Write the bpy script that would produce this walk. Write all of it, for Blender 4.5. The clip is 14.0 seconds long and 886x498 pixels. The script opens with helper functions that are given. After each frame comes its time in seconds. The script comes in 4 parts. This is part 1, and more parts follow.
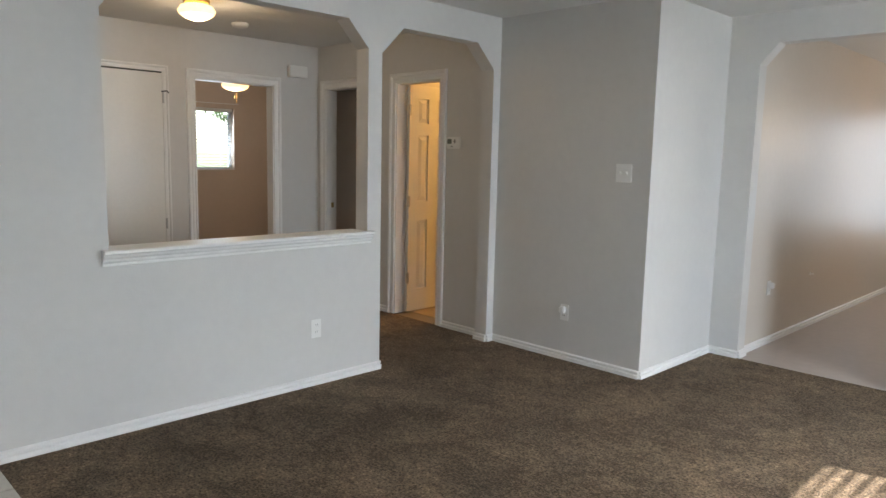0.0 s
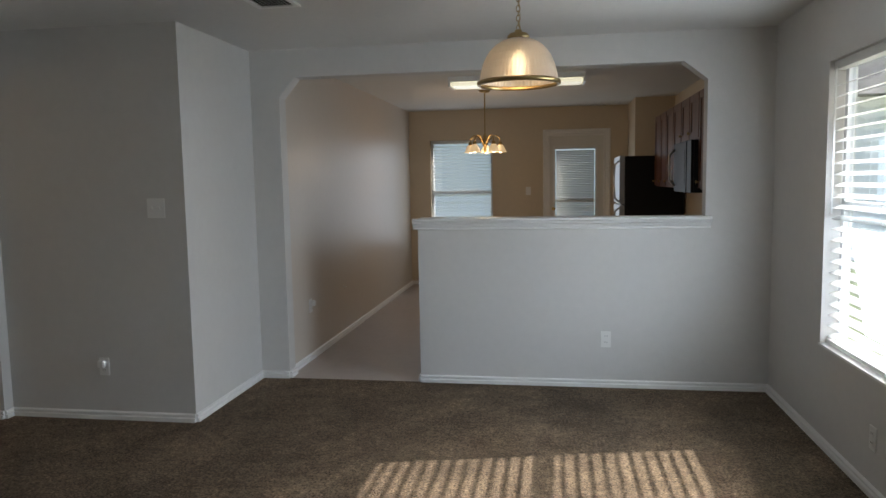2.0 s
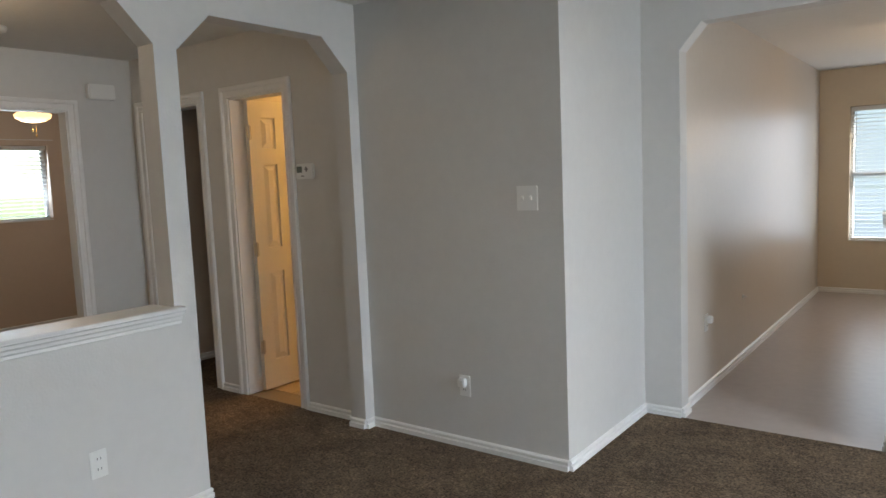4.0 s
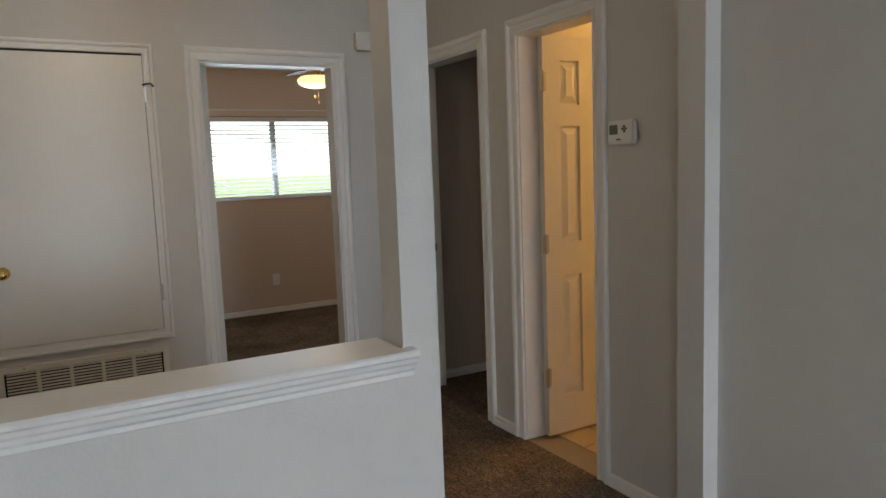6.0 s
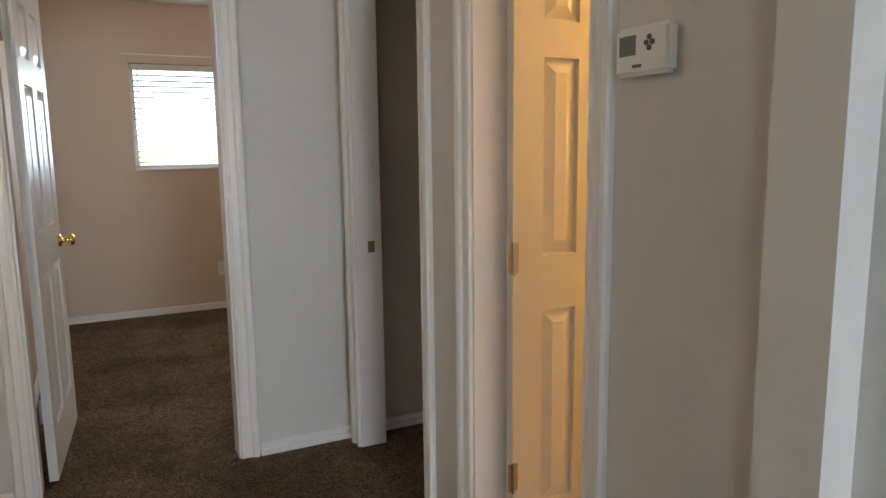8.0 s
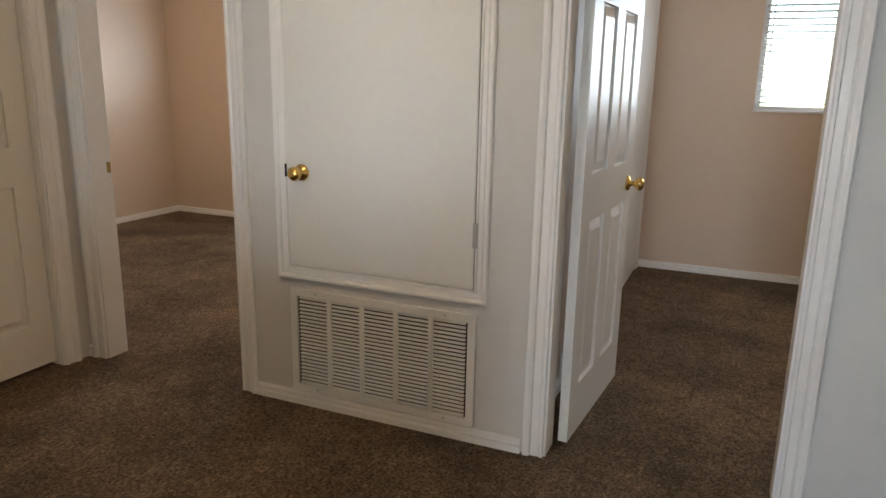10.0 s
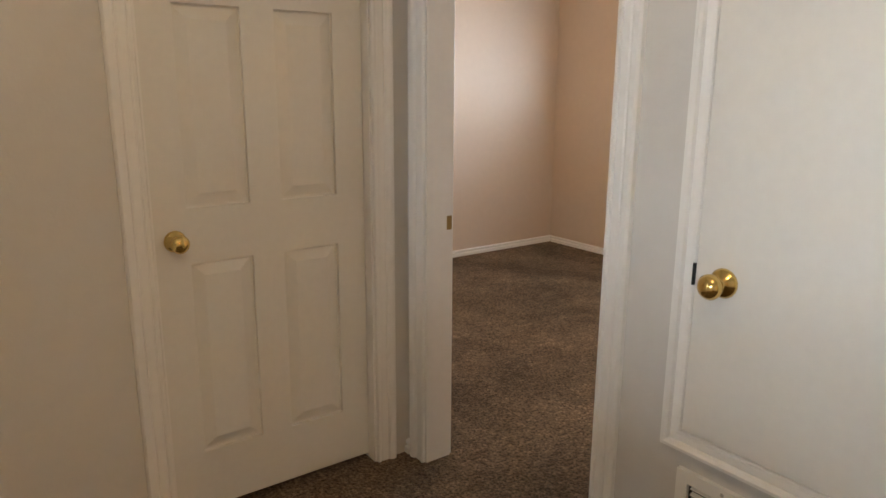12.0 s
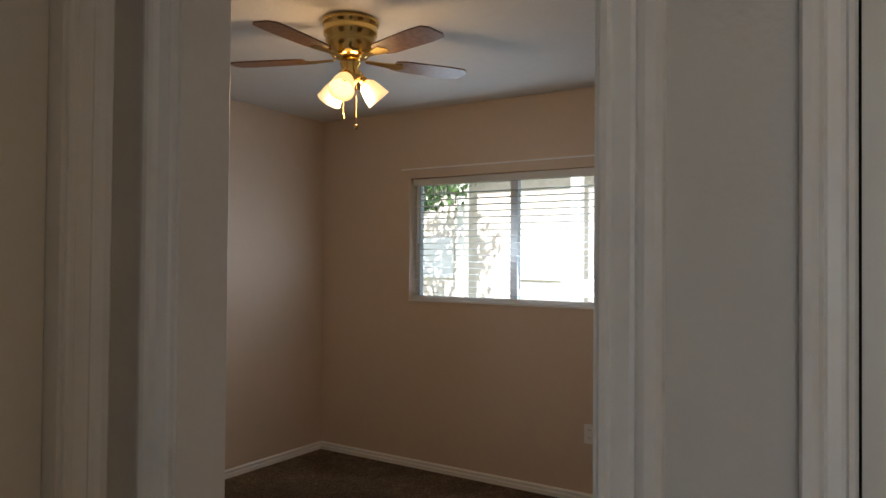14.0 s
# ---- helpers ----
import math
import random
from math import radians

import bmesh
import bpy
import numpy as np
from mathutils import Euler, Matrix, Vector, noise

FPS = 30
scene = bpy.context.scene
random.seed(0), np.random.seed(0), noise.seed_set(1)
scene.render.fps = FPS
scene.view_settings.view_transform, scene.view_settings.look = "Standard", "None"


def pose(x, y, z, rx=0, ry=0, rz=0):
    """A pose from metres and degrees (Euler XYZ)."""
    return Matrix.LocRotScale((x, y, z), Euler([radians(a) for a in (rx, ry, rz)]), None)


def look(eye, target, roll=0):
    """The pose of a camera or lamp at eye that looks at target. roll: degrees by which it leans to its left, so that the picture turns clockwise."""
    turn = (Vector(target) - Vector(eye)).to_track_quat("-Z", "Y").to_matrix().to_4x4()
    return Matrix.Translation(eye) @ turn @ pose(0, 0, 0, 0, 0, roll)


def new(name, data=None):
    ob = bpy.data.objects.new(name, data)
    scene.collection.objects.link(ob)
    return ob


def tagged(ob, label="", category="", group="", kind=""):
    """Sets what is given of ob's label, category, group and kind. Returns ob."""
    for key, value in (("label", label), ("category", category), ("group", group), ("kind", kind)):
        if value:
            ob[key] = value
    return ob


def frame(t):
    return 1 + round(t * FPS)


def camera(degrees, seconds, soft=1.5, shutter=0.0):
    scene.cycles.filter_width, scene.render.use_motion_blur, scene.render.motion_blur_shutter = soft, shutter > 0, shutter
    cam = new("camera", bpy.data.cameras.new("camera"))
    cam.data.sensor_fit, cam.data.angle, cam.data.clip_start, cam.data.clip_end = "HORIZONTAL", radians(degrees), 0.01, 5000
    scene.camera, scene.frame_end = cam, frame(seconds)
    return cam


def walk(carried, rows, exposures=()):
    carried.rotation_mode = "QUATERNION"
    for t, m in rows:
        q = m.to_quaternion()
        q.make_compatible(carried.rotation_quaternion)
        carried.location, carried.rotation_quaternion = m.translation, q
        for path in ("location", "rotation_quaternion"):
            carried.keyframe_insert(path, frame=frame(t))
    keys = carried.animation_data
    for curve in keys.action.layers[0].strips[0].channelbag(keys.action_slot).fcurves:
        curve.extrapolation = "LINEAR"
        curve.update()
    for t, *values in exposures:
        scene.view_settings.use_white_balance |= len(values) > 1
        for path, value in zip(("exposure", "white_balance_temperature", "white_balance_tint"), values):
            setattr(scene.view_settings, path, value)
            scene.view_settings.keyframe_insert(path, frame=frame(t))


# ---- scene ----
cam = camera(64.6, 14.0)
PATH = [
    (0, (-0.177, -0.018, 1.426), (-1.588, 1.374, 1.161), 1.3),
    (0.5, (-0.182, 0.022, 1.498), (-1.101, 1.778, 1.231), -0.3),
    (1, (-0.169, 0.044, 1.492), (-0.719, 1.951, 1.251), -0.1),
    (1.5, (-0.171, 0.048, 1.478), (-0.541, 2.004, 1.284), -0.4),
    (2, (-0.216, 0.076, 1.476), (-0.532, 2.041, 1.281), -1.0),
    (2.5, (-0.252, 0.261, 1.466), (-0.580, 2.224, 1.269), -1.6),
    (3, (-0.381, 0.499, 1.462), (-1.011, 2.388, 1.274), -1.9),
    (3.5, (-0.654, 0.756, 1.469), (-1.661, 2.473, 1.280), -2.8),
    (4, (-0.906, 1.048, 1.454), (-2.101, 2.638, 1.251), -2.4),
    (4.2, (-1.017, 1.168, 1.449), (-2.306, 2.682, 1.237), -2.0),
    (6.3, (-2.215, 2.155, 1.390), (-3.958, 3.109, 1.161), -2.2),
    (6.5, (-2.327, 2.285, 1.375), (-4.057, 3.260, 1.135), -2.0),
    (7, (-2.572, 2.579, 1.369), (-4.307, 3.540, 1.113), -1.2),
    (7.2, (-2.683, 2.676, 1.365), (-4.412, 3.651, 1.117), -1.2),
    (9.3, (-3.55, 3.38, 1.335), (-5.499, 3.39, 0.885), 0.0),
    (9.5, (-3.60, 3.385, 1.325), (-5.535, 3.135, 0.885), 0.6),
    (10, (-3.80, 3.312, 1.328), (-5.59, 2.555, 0.862), 1.1),
    (10.5, (-3.958, 3.142, 1.361), (-5.581, 2.075, 0.884), 0.4),
    (11, (-4.200, 3.077, 1.387), (-5.476, 1.614, 0.908), 1.8),
    (11.5, (-4.449, 2.857, 1.387), (-5.618, 1.306, 0.909), 1.1),
    (12, (-4.722, 2.571, 1.388), (-5.871, 1.000, 0.929), 0.4),
    (12.5, (-4.935, 2.276, 1.409), (-6.028, 0.655, 0.985), 0.4),
    (13, (-5.082, 1.961, 1.472), (-6.363, 0.463, 1.134), -0.0),
    (13.5, (-5.226, 1.794, 1.537), (-6.709, 0.457, 1.422), 1.0),
    (14, (-5.27, 1.715, 1.41), (-6.948, 0.63, 1.442), 0.5),
]
EXPOSURES = [(0, 2.15), (0.5, 1.9), (1.0, 1.65), (1.5, 1.0), (2.4, 1.0), (3.0, 1.45), (3.5, 1.8), (4.0, 1.95), (6.5, 1.75), (7.0, 2.05), (9.5, 2.55), (11.0, 2.85), (12.5, 2.9), (13.0, 3.05), (13.5, 2.25), (14.0, 1.22)]
walk(cam, [(t, look(eye, target, roll)) for t, eye, target, roll in PATH], EXPOSURES)

# ---------- world, sun ----------
world = bpy.data.worlds.new("sky")
scene.world = world
world.use_nodes = True
wn = world.node_tree.nodes
sky = wn.new("ShaderNodeTexSky")
sky.sky_type, sky.sun_disc = "NISHITA", False
SUN_WAY = Vector((-1.0, -0.22, -0.82)).normalized()
sky.sun_elevation = math.asin(-SUN_WAY.z)
sky.sun_rotation = math.atan2(-SUN_WAY.x, -SUN_WAY.y)
world.node_tree.links.new(sky.outputs[0], wn["Background"].inputs[0])
wn["Background"].inputs[1].default_value = 0.15
sun = new("sun", bpy.data.lights.new("sun", "SUN"))
sun.data.energy, sun.data.angle, sun.data.color = 5.0, radians(0.5), (1.0, 0.97, 0.92)
sun.matrix_world = look((20, 8, 20), Vector((20, 8, 20)) + SUN_WAY)


def window_light(name, m, w, h, power, color=(0.71, 0.84, 1.0)):
    """Sky light standing in a window's opening."""
    lamp = new(name, bpy.data.lights.new(name, "AREA"))
    lamp.data.shape, lamp.data.size, lamp.data.size_y = "RECTANGLE", w, h
    lamp.data.energy, lamp.data.color = power, color
    lamp.matrix_world = m
    return lamp


def bulb_light(name, at, power, color, radius=0.05):
    lamp = new(name, bpy.data.lights.new(name, "POINT"))
    lamp.data.energy, lamp.data.color, lamp.data.shadow_soft_size = power, color, radius
    lamp.location = at
    return lamp


WARM = (1.0, 0.66, 0.36)
window_light("daylight_east_window", look((1.30, 3.49, 1.31), (0, 3.49, 1.1)), 1.1, 1.4, 19)
# fill light in an added window out of view, brightens the pass-through wall
window_light("unseen_window_fill", look((1.30, 0.0, 1.31), (0, 0, 1.1)), 1.1, 1.4, 5.0)
window_light("daylight_kitchen_window", look((-1.51, 9.88, 1.3), (-1.51, 5, 0.9)), 0.8, 1.35, 3)
window_light("daylight_kitchen_door", look((0.03, 9.80, 1.2), (0.03, 5, 0.9)), 0.5, 1.3, 1.2)
window_light("daylight_bedroom_window", look((-9.26, -0.3, 1.54), (-5, -0.2, 1.0)), 1.3, 0.7, 6.4)
window_light("daylight_far_bedroom_window", look((-9.15, 4.08, 1.52), (-5, 4.08, 1.0)), 1.3, 0.75, 4.8)
bulb_light("pendant_glow", (-0.398, 3.735, 1.955), 0.54, WARM)
bulb_light("chandelier_glow", (-0.972, 7.8, 1.74), 4.2, WARM, 0.15)
bulb_light("hall_glow", (-4.88, 2.23, 2.24), 2.3, (1.0, 0.76, 0.50), 0.1)
bulb_light("bathroom_glow", (-4.45, 5.4, 2.1), 7.5, (1.0, 0.52, 0.14), 0.1)
bulb_light("fan_glow", (-7.575, -0.26, 2.08), 4.6, WARM, 0.1)
bulb_light("far_fan_glow", (-7.65, 3.98, 2.05), 1.8, WARM, 0.1)


# ---------- materials ----------
def mat(name, color, rough=0.6, metal=0.0, var=0.06, scale=6.0, bump=0.0, bscale=200.0, bdist=0.001, spec=0.5):
    """A painted or plain surface: two scales of tone and a fine relief."""
    m = bpy.data.materials.new(name)
    m.use_nodes = True
    nt = m.node_tree
    b = nt.nodes["Principled BSDF"]
    b.inputs["Roughness"].default_value, b.inputs["Metallic"].default_value = rough, metal
    b.inputs["Specular IOR Level"].default_value = spec
    co = nt.nodes.new("ShaderNodeTexCoord")
    n1, n2 = nt.nodes.new("ShaderNodeTexNoise"), nt.nodes.new("ShaderNodeTexNoise")
    n1.inputs["Scale"].default_value, n2.inputs["Scale"].default_value = scale * 0.2, scale * 5
    n1.inputs["Detail"].default_value, n2.inputs["Detail"].default_value = 4, 4
    add = nt.nodes.new("ShaderNodeMath")
    ramp = nt.nodes.new("ShaderNodeMapRange")
    ramp.inputs["From Min"].default_value, ramp.inputs["From Max"].default_value = 0.6, 1.4
    ramp.inputs["To Min"].default_value, ramp.inputs["To Max"].default_value = 1 - var, 1 + var
    mix = nt.nodes.new("ShaderNodeMix")
    mix.data_type, mix.blend_type = "RGBA", "MULTIPLY"
    mix.inputs["Factor"].default_value = 1
    mix.inputs[6].default_value = (*color, 1)
    L = nt.links.new
    for n in (n1, n2):
        L(co.outputs["Object"], n.inputs["Vector"])
    L(n1.outputs["Fac"], add.inputs[0])
    L(n2.outputs["Fac"], add.inputs[1])
    L(add.outputs[0], ramp.inputs["Value"])
    L(ramp.outputs["Result"], mix.inputs[7])
    L(mix.outputs[2], b.inputs["Base Color"])
    if bump:
        n3, bp = nt.nodes.new("ShaderNodeTexNoise"), nt.nodes.new("ShaderNodeBump")
        n3.inputs["Scale"].default_value, n3.inputs["Detail"].default_value = bscale, 3
        bp.inputs["Strength"].default_value, bp.inputs["Distance"].default_value = bump, bdist
        L(co.outputs["Object"], n3.inputs["Vector"])
        L(n3.outputs["Fac"], bp.inputs["Height"])
        L(bp.outputs["Normal"], b.inputs["Normal"])
    return m


def glow(name, color, strength):
    m = bpy.data.materials.new(name)
    m.use_nodes = True
    b = m.node_tree.nodes["Principled BSDF"]
    b.inputs["Base Color"].default_value = (0.9, 0.88, 0.82, 1)
    b.inputs["Roughness"].default_value = 0.3
    b.inputs["Emission Color"].default_value = (*color, 1)
    b.inputs["Emission Strength"].default_value = strength
    return m


def glass(name, color=(1, 1, 1), rough=0.0, trans=1.0):
    m = bpy.data.materials.new(name)
    m.use_nodes = True
    b = m.node_tree.nodes["Principled BSDF"]
    b.inputs["Base Color"].default_value = (*color, 1)
    b.inputs["Roughness"].default_value = rough
    b.inputs["Transmission Weight"].default_value = trans
    b.inputs["IOR"].default_value = 1.45
    return m


def carpet_mat():
    m = mat("carpet_pile", (0.150, 0.105, 0.066), 0.95, 0, 0.35, 9.0, 1.0, 110.0, 0.02, 0.05)
    nt = m.node_tree
    b = nt.nodes["Principled BSDF"]
    b.inputs["Sheen Weight"].default_value, b.inputs["Sheen Roughness"].default_value = 0.05, 0.6
    # trodden patches and tuft speckle over the even tone
    co = nt.nodes["Texture Coordinate"]
    base = b.inputs["Base Color"].links[0].from_socket
    for scale, lo, hi, dist in ((1.3, 0.7, 1.3, 1.5), (6.0, 0.8, 1.2, 1.2), (30.0, 0.7, 1.3, 0.5), (85.0, 0.3, 1.8, 0.3)):
        n, r, x = (nt.nodes.new(k) for k in ("ShaderNodeTexNoise", "ShaderNodeMapRange", "ShaderNodeMix"))
        n.inputs["Scale"].default_value, n.inputs["Detail"].default_value, n.inputs["Distortion"].default_value = scale, 5, dist
        r.inputs["From Min"].default_value, r.inputs["From Max"].default_value = 0.3, 0.7
        r.inputs["To Min"].default_value, r.inputs["To Max"].default_value = lo, hi
        x.data_type, x.blend_type = "RGBA", "MULTIPLY"
        x.inputs["Factor"].default_value = 1
        nt.links.new(co.outputs["Object"], n.inputs["Vector"])
        nt.links.new(n.outputs["Fac"], r.inputs["Value"])
        nt.links.new(base, x.inputs[6])
        nt.links.new(r.outputs["Result"], x.inputs[7])
        base = x.outputs[2]
    nt.links.new(base, b.inputs["Base Color"])
    return m


def wood_mat(name, color, grain=1.0):
    m = mat(name, color, 0.4, 0, 0.15, 10, 0.1, 120, 0.001)
    nt = m.node_tree
    b = nt.nodes["Principled BSDF"]
    base = b.inputs["Base Color"].links[0].from_socket
    mp, n, r, x = (nt.nodes.new(k) for k in ("ShaderNodeMapping", "ShaderNodeTexNoise", "ShaderNodeMapRange", "ShaderNodeMix"))
    mp.inputs["Scale"].default_value = (30, 30, 2)
    n.inputs["Scale"].default_value, n.inputs["Detail"].default_value = 1.5, 6
    r.inputs["From Min"].default_value, r.inputs["From Max"].default_value = 0.3, 0.7
    r.inputs["To Min"].default_value, r.inputs["To Max"].default_value = 1 - 0.4 * grain, 1 + 0.3 * grain
    x.data_type, x.blend_type = "RGBA", "MULTIPLY"
    x.inputs["Factor"].default_value = 1
    nt.links.new(nt.nodes["Texture Coordinate"].outputs["Object"], mp.inputs["Vector"])
    nt.links.new(mp.outputs[0], n.inputs["Vector"])
    nt.links.new(n.outputs["Fac"], r.inputs["Value"])
    nt.links.new(base, x.inputs[6])
    nt.links.new(r.outputs["Result"], x.inputs[7])
    nt.links.new(x.outputs[2], b.inputs["Base Color"])
    return m


WALL = mat("ivory_wall_paint", (0.65, 0.632, 0.602), 0.62, 0, 0.03, 4, 0.25, 90, 0.003)
TAN = mat("tan_wall_paint", (0.63, 0.515, 0.41), 0.55, 0, 0.03, 4, 0.25, 90, 0.003)
KTAN = mat("warm_tan_kitchen_paint", (0.63, 0.535, 0.40), 0.55, 0, 0.03, 4, 0.25, 90, 0.003)
SATIN = mat("satin_kitchen_paint", (0.61, 0.545, 0.47), 0.40, 0, 0.03, 4, 0.25, 60, 0.003)
CEIL = mat("ceiling_paint", (0.72, 0.71, 0.68), 0.9, 0, 0.03, 4, 0.5, 60, 0.004)
TRIM = mat("white_trim_paint", (0.83, 0.82, 0.795), 0.38, 0, 0.03, 8, 0.03, 60, 0.001)
DOOR = mat("white_door_paint", (0.76, 0.75, 0.71), 0.35, 0, 0.03, 8, 0.1, 150, 0.001)
CARPET = carpet_mat()
VINYL = mat("kitchen_vinyl", (0.42, 0.36, 0.32), 0.35, 0, 0.10, 3, 0.05, 30, 0.001)
TILE = mat("entry_tile_glaze", (0.55, 0.50, 0.44), 0.3, 0, 0.12, 9, 0.1, 20, 0.001)
STONE = mat("bathroom_tile_stone", (0.46, 0.36, 0.24), 0.4, 0, 0.25, 14, 0.1, 20, 0.001)
GROUT = mat("grout", (0.30, 0.25, 0.19), 0.9, 0, 0.1, 20, 0.2, 200)
BRASS = mat("polished_brass", (0.78, 0.56, 0.20), 0.16, 1.0, 0.08, 30)
ANTIQUE = mat("antique_brass", (0.40, 0.29, 0.13), 0.32, 1.0, 0.15, 30)
STEEL = mat("brushed_steel", (0.50, 0.49, 0.47), 0.33, 1.0, 0.05, 60)
BLACK = mat("black_enamel", (0.012, 0.012, 0.013), 0.45, 0, 0.1, 20, 0.2, 300, 0.001, 0.25)
# near-black colour standing in for the shade inside gaps and vents
GAP_SHADE = mat("painted_gap_shade", (0.02, 0.018, 0.015), 0.9)
PLASTIC = mat("white_plastic", (0.82, 0.81, 0.78), 0.4, 0, 0.02, 20)
SLOT = mat("slot_plastic", (0.10, 0.09, 0.08), 0.6)
LCD = mat("lcd_grey", (0.16, 0.18, 0.15), 0.2)
BLIND = mat("white_blind_vinyl", (0.80, 0.80, 0.78), 0.45, 0, 0.02, 10)
VINYLFRAME = mat("window_frame_vinyl", (0.72, 0.74, 0.76), 0.4, 0, 0.03, 10)
nt = BLIND.node_tree
trl, mx = nt.nodes.new("ShaderNodeBsdfTranslucent"), nt.nodes.new("ShaderNodeMixShader")
trl.inputs[0].default_value, mx.inputs[0].default_value = (0.8, 0.8, 0.78, 1), 0.22
nt.links.new(nt.nodes["Principled BSDF"].outputs[0], mx.inputs[1])
nt.links.new(trl.outputs[0], mx.inputs[2])
nt.links.new(mx.outputs[0], nt.nodes["Material Output"].inputs[0])
PANE = glass("window_pane")
FROST = glow("lit_frosted_glass", (1.0, 0.62, 0.26), 0.5)
AMBER = glow("lit_amber_glass", (1.0, 0.62, 0.26), 0.22)
BULB = glow("lit_bulb", (1.0, 0.78, 0.48), 2)
TUBE = glow("lit_diffuser", (1.0, 0.93, 0.66), 0.28)
RIBBED = glass("ribbed_glass", (1.0, 0.93, 0.82), 0.35, 0.75)
CHERRY = wood_mat("cherry_cabinet_wood", (0.15, 0.062, 0.034))
BLADE = wood_mat("fan_blade_wood", (0.17, 0.085, 0.045))
GRASS = mat("lawn", (0.16, 0.20, 0.085), 0.95, 0, 0.5, 4, 1.0, 40, 0.03)
LEAF = mat("leaf_green", (0.06, 0.12, 0.03), 0.7, 0, 0.4, 9)
BARK = mat("bark", (0.12, 0.085, 0.06), 0.95, 0, 0.3, 12, 1.0, 20, 0.02)
SIDING = mat("pale_siding", (0.80, 0.81, 0.82), 0.6, 0, 0.06, 5)
BRICK = mat("pale_brick", (0.62, 0.56, 0.50), 0.9, 0, 0.2, 20, 0.5, 30, 0.004)
SHINGLE = mat("roof_shingle", (0.10, 0.095, 0.09), 0.95, 0, 0.25, 20, 0.6, 40, 0.01)
DRIVE = mat("concrete_path", (0.45, 0.43, 0.40), 0.9, 0, 0.12, 8, 0.3, 60, 0.003)


# ---------- mesh tools ----------
class Build:
    """Collects solids into one mesh."""

    def __init__(self):
        self.bm = bmesh.new()

    def box(self, x0, x1, y0, y1, z0, z1):
        m = Matrix.LocRotScale(((x0 + x1) / 2, (y0 + y1) / 2, (z0 + z1) / 2), None, (abs(x1 - x0), abs(y1 - y0), abs(z1 - z0)))
        bmesh.ops.create_cube(self.bm, size=1, matrix=m)
        return self

    def prism(self, points, way):
        """A flat outline pushed along a vector."""
        a = [self.bm.verts.new(p) for p in points]
        b = [self.bm.verts.new(Vector(p) + Vector(way)) for p in points]
        self.bm.faces.new(a)
        self.bm.faces.new(b[::-1])
        for i in range(len(a)):
            j = (i + 1) % len(a)
            self.bm.faces.new((a[j], a[i], b[i], b[j]))
        return self

    def lathe(self, profile, m=Matrix(), seg=24, wobble=0.0):
        """A profile of (radius, height) turned round z; wobble ribs the wall."""
        rings = []
        for r, z in profile:
            if r < 1e-5:
                rings.append([self.bm.verts.new(m @ Vector((0, 0, z)))])
            else:
                rings.append([self.bm.verts.new(m @ Vector((r * (1 + wobble * (i % 2)) * math.cos(6.28318531 * i / seg), r * (1 + wobble * (i % 2)) * math.sin(6.28318531 * i / seg), z))) for i in range(seg)])
        for a, b in zip(rings, rings[1:]):
            for i in range(seg):
                j = (i + 1) % seg
                q = [a[i % len(a)], a[j % len(a)], b[j % len(b)], b[i % len(b)]]
                q = list(dict.fromkeys(q))
                if len(q) > 2:
                    self.bm.faces.new(q)
        return self

    def tube(self, points, r, seg=8):
        pts = [Vector(p) for p in points]
        rings = []
        for i, p in enumerate(pts):
            d = (pts[min(i + 1, len(pts) - 1)] - pts[max(i - 1, 0)]).normalized()
            q = d.to_track_quat("Z", "Y")
            rings.append([self.bm.verts.new(p + q @ Vector((r * math.cos(6.28318531 * k / seg), r * math.sin(6.28318531 * k / seg), 0))) for k in range(seg)])
        for a, b in zip(rings, rings[1:]):
            for k in range(seg):
                self.bm.faces.new((a[k], a[(k + 1) % seg], b[(k + 1) % seg], b[k]))
        self.bm.faces.new(rings[0][::-1])
        self.bm.faces.new(rings[-1])
        return self

    def mesh(self, name, material, bevel=0.0, smooth=False):
        if bevel:
            bmesh.ops.bevel(self.bm, geom=self.bm.edges[:], offset=bevel, segments=2, affect="EDGES", clamp_overlap=True)
        bmesh.ops.recalc_face_normals(self.bm, faces=self.bm.faces[:])
        me = bpy.data.meshes.new(name)
        self.bm.to_mesh(me)
        self.bm.free()
        me.materials.append(material)
        if smooth:
            for p in me.polygons:
                p.use_smooth = True
        return me

    def make(self, name, material, parent=None, bevel=0.0, smooth=False):
        ob = new(name, self.mesh(name, material, bevel, smooth))
        if parent:
            ob.parent = parent
        return ob


def structure(ob, label, category):
    return tagged(ob, label, category, kind="structure")


def wall(name, axis, c0, c1, pieces, material, label):
    """Convex outlines in (along, height), pushed through the wall's thickness."""
    b = Build()
    for piece in pieces:
        if len(piece) == 4 and not isinstance(piece[0], tuple):
            a0, a1, z0, z1 = piece
            piece = ((a0, z0), (a1, z0), (a1, z1), (a0, z1))
        if axis == "x":
            b.prism([(c0, a, z) for a, z in piece], (c1 - c0, 0, 0))
        else:
            b.prism([(a, c0, z) for a, z in piece], (0, c1 - c0, 0))
    return structure(b.make(name, material), label, "wall")


def side(facing, c):
    """Maps along, height, depth out of the wall's face to the world."""
    return {"+x": lambda u, z, d: (c + d, u, z), "-x": lambda u, z, d: (c - d, u, z),
            "+y": lambda u, z, d: (u, c + d, z), "-y": lambda u, z, d: (u, c - d, z)}[facing]


CASING = ((0, 0), (0, .009), (.004, .013), (.012, .013), (.016, .007), (.022, .009), (.040, .011), (.045, .008), (.051, .017), (.060, .021), (.072, .021), (.078, .014), (.078, 0))


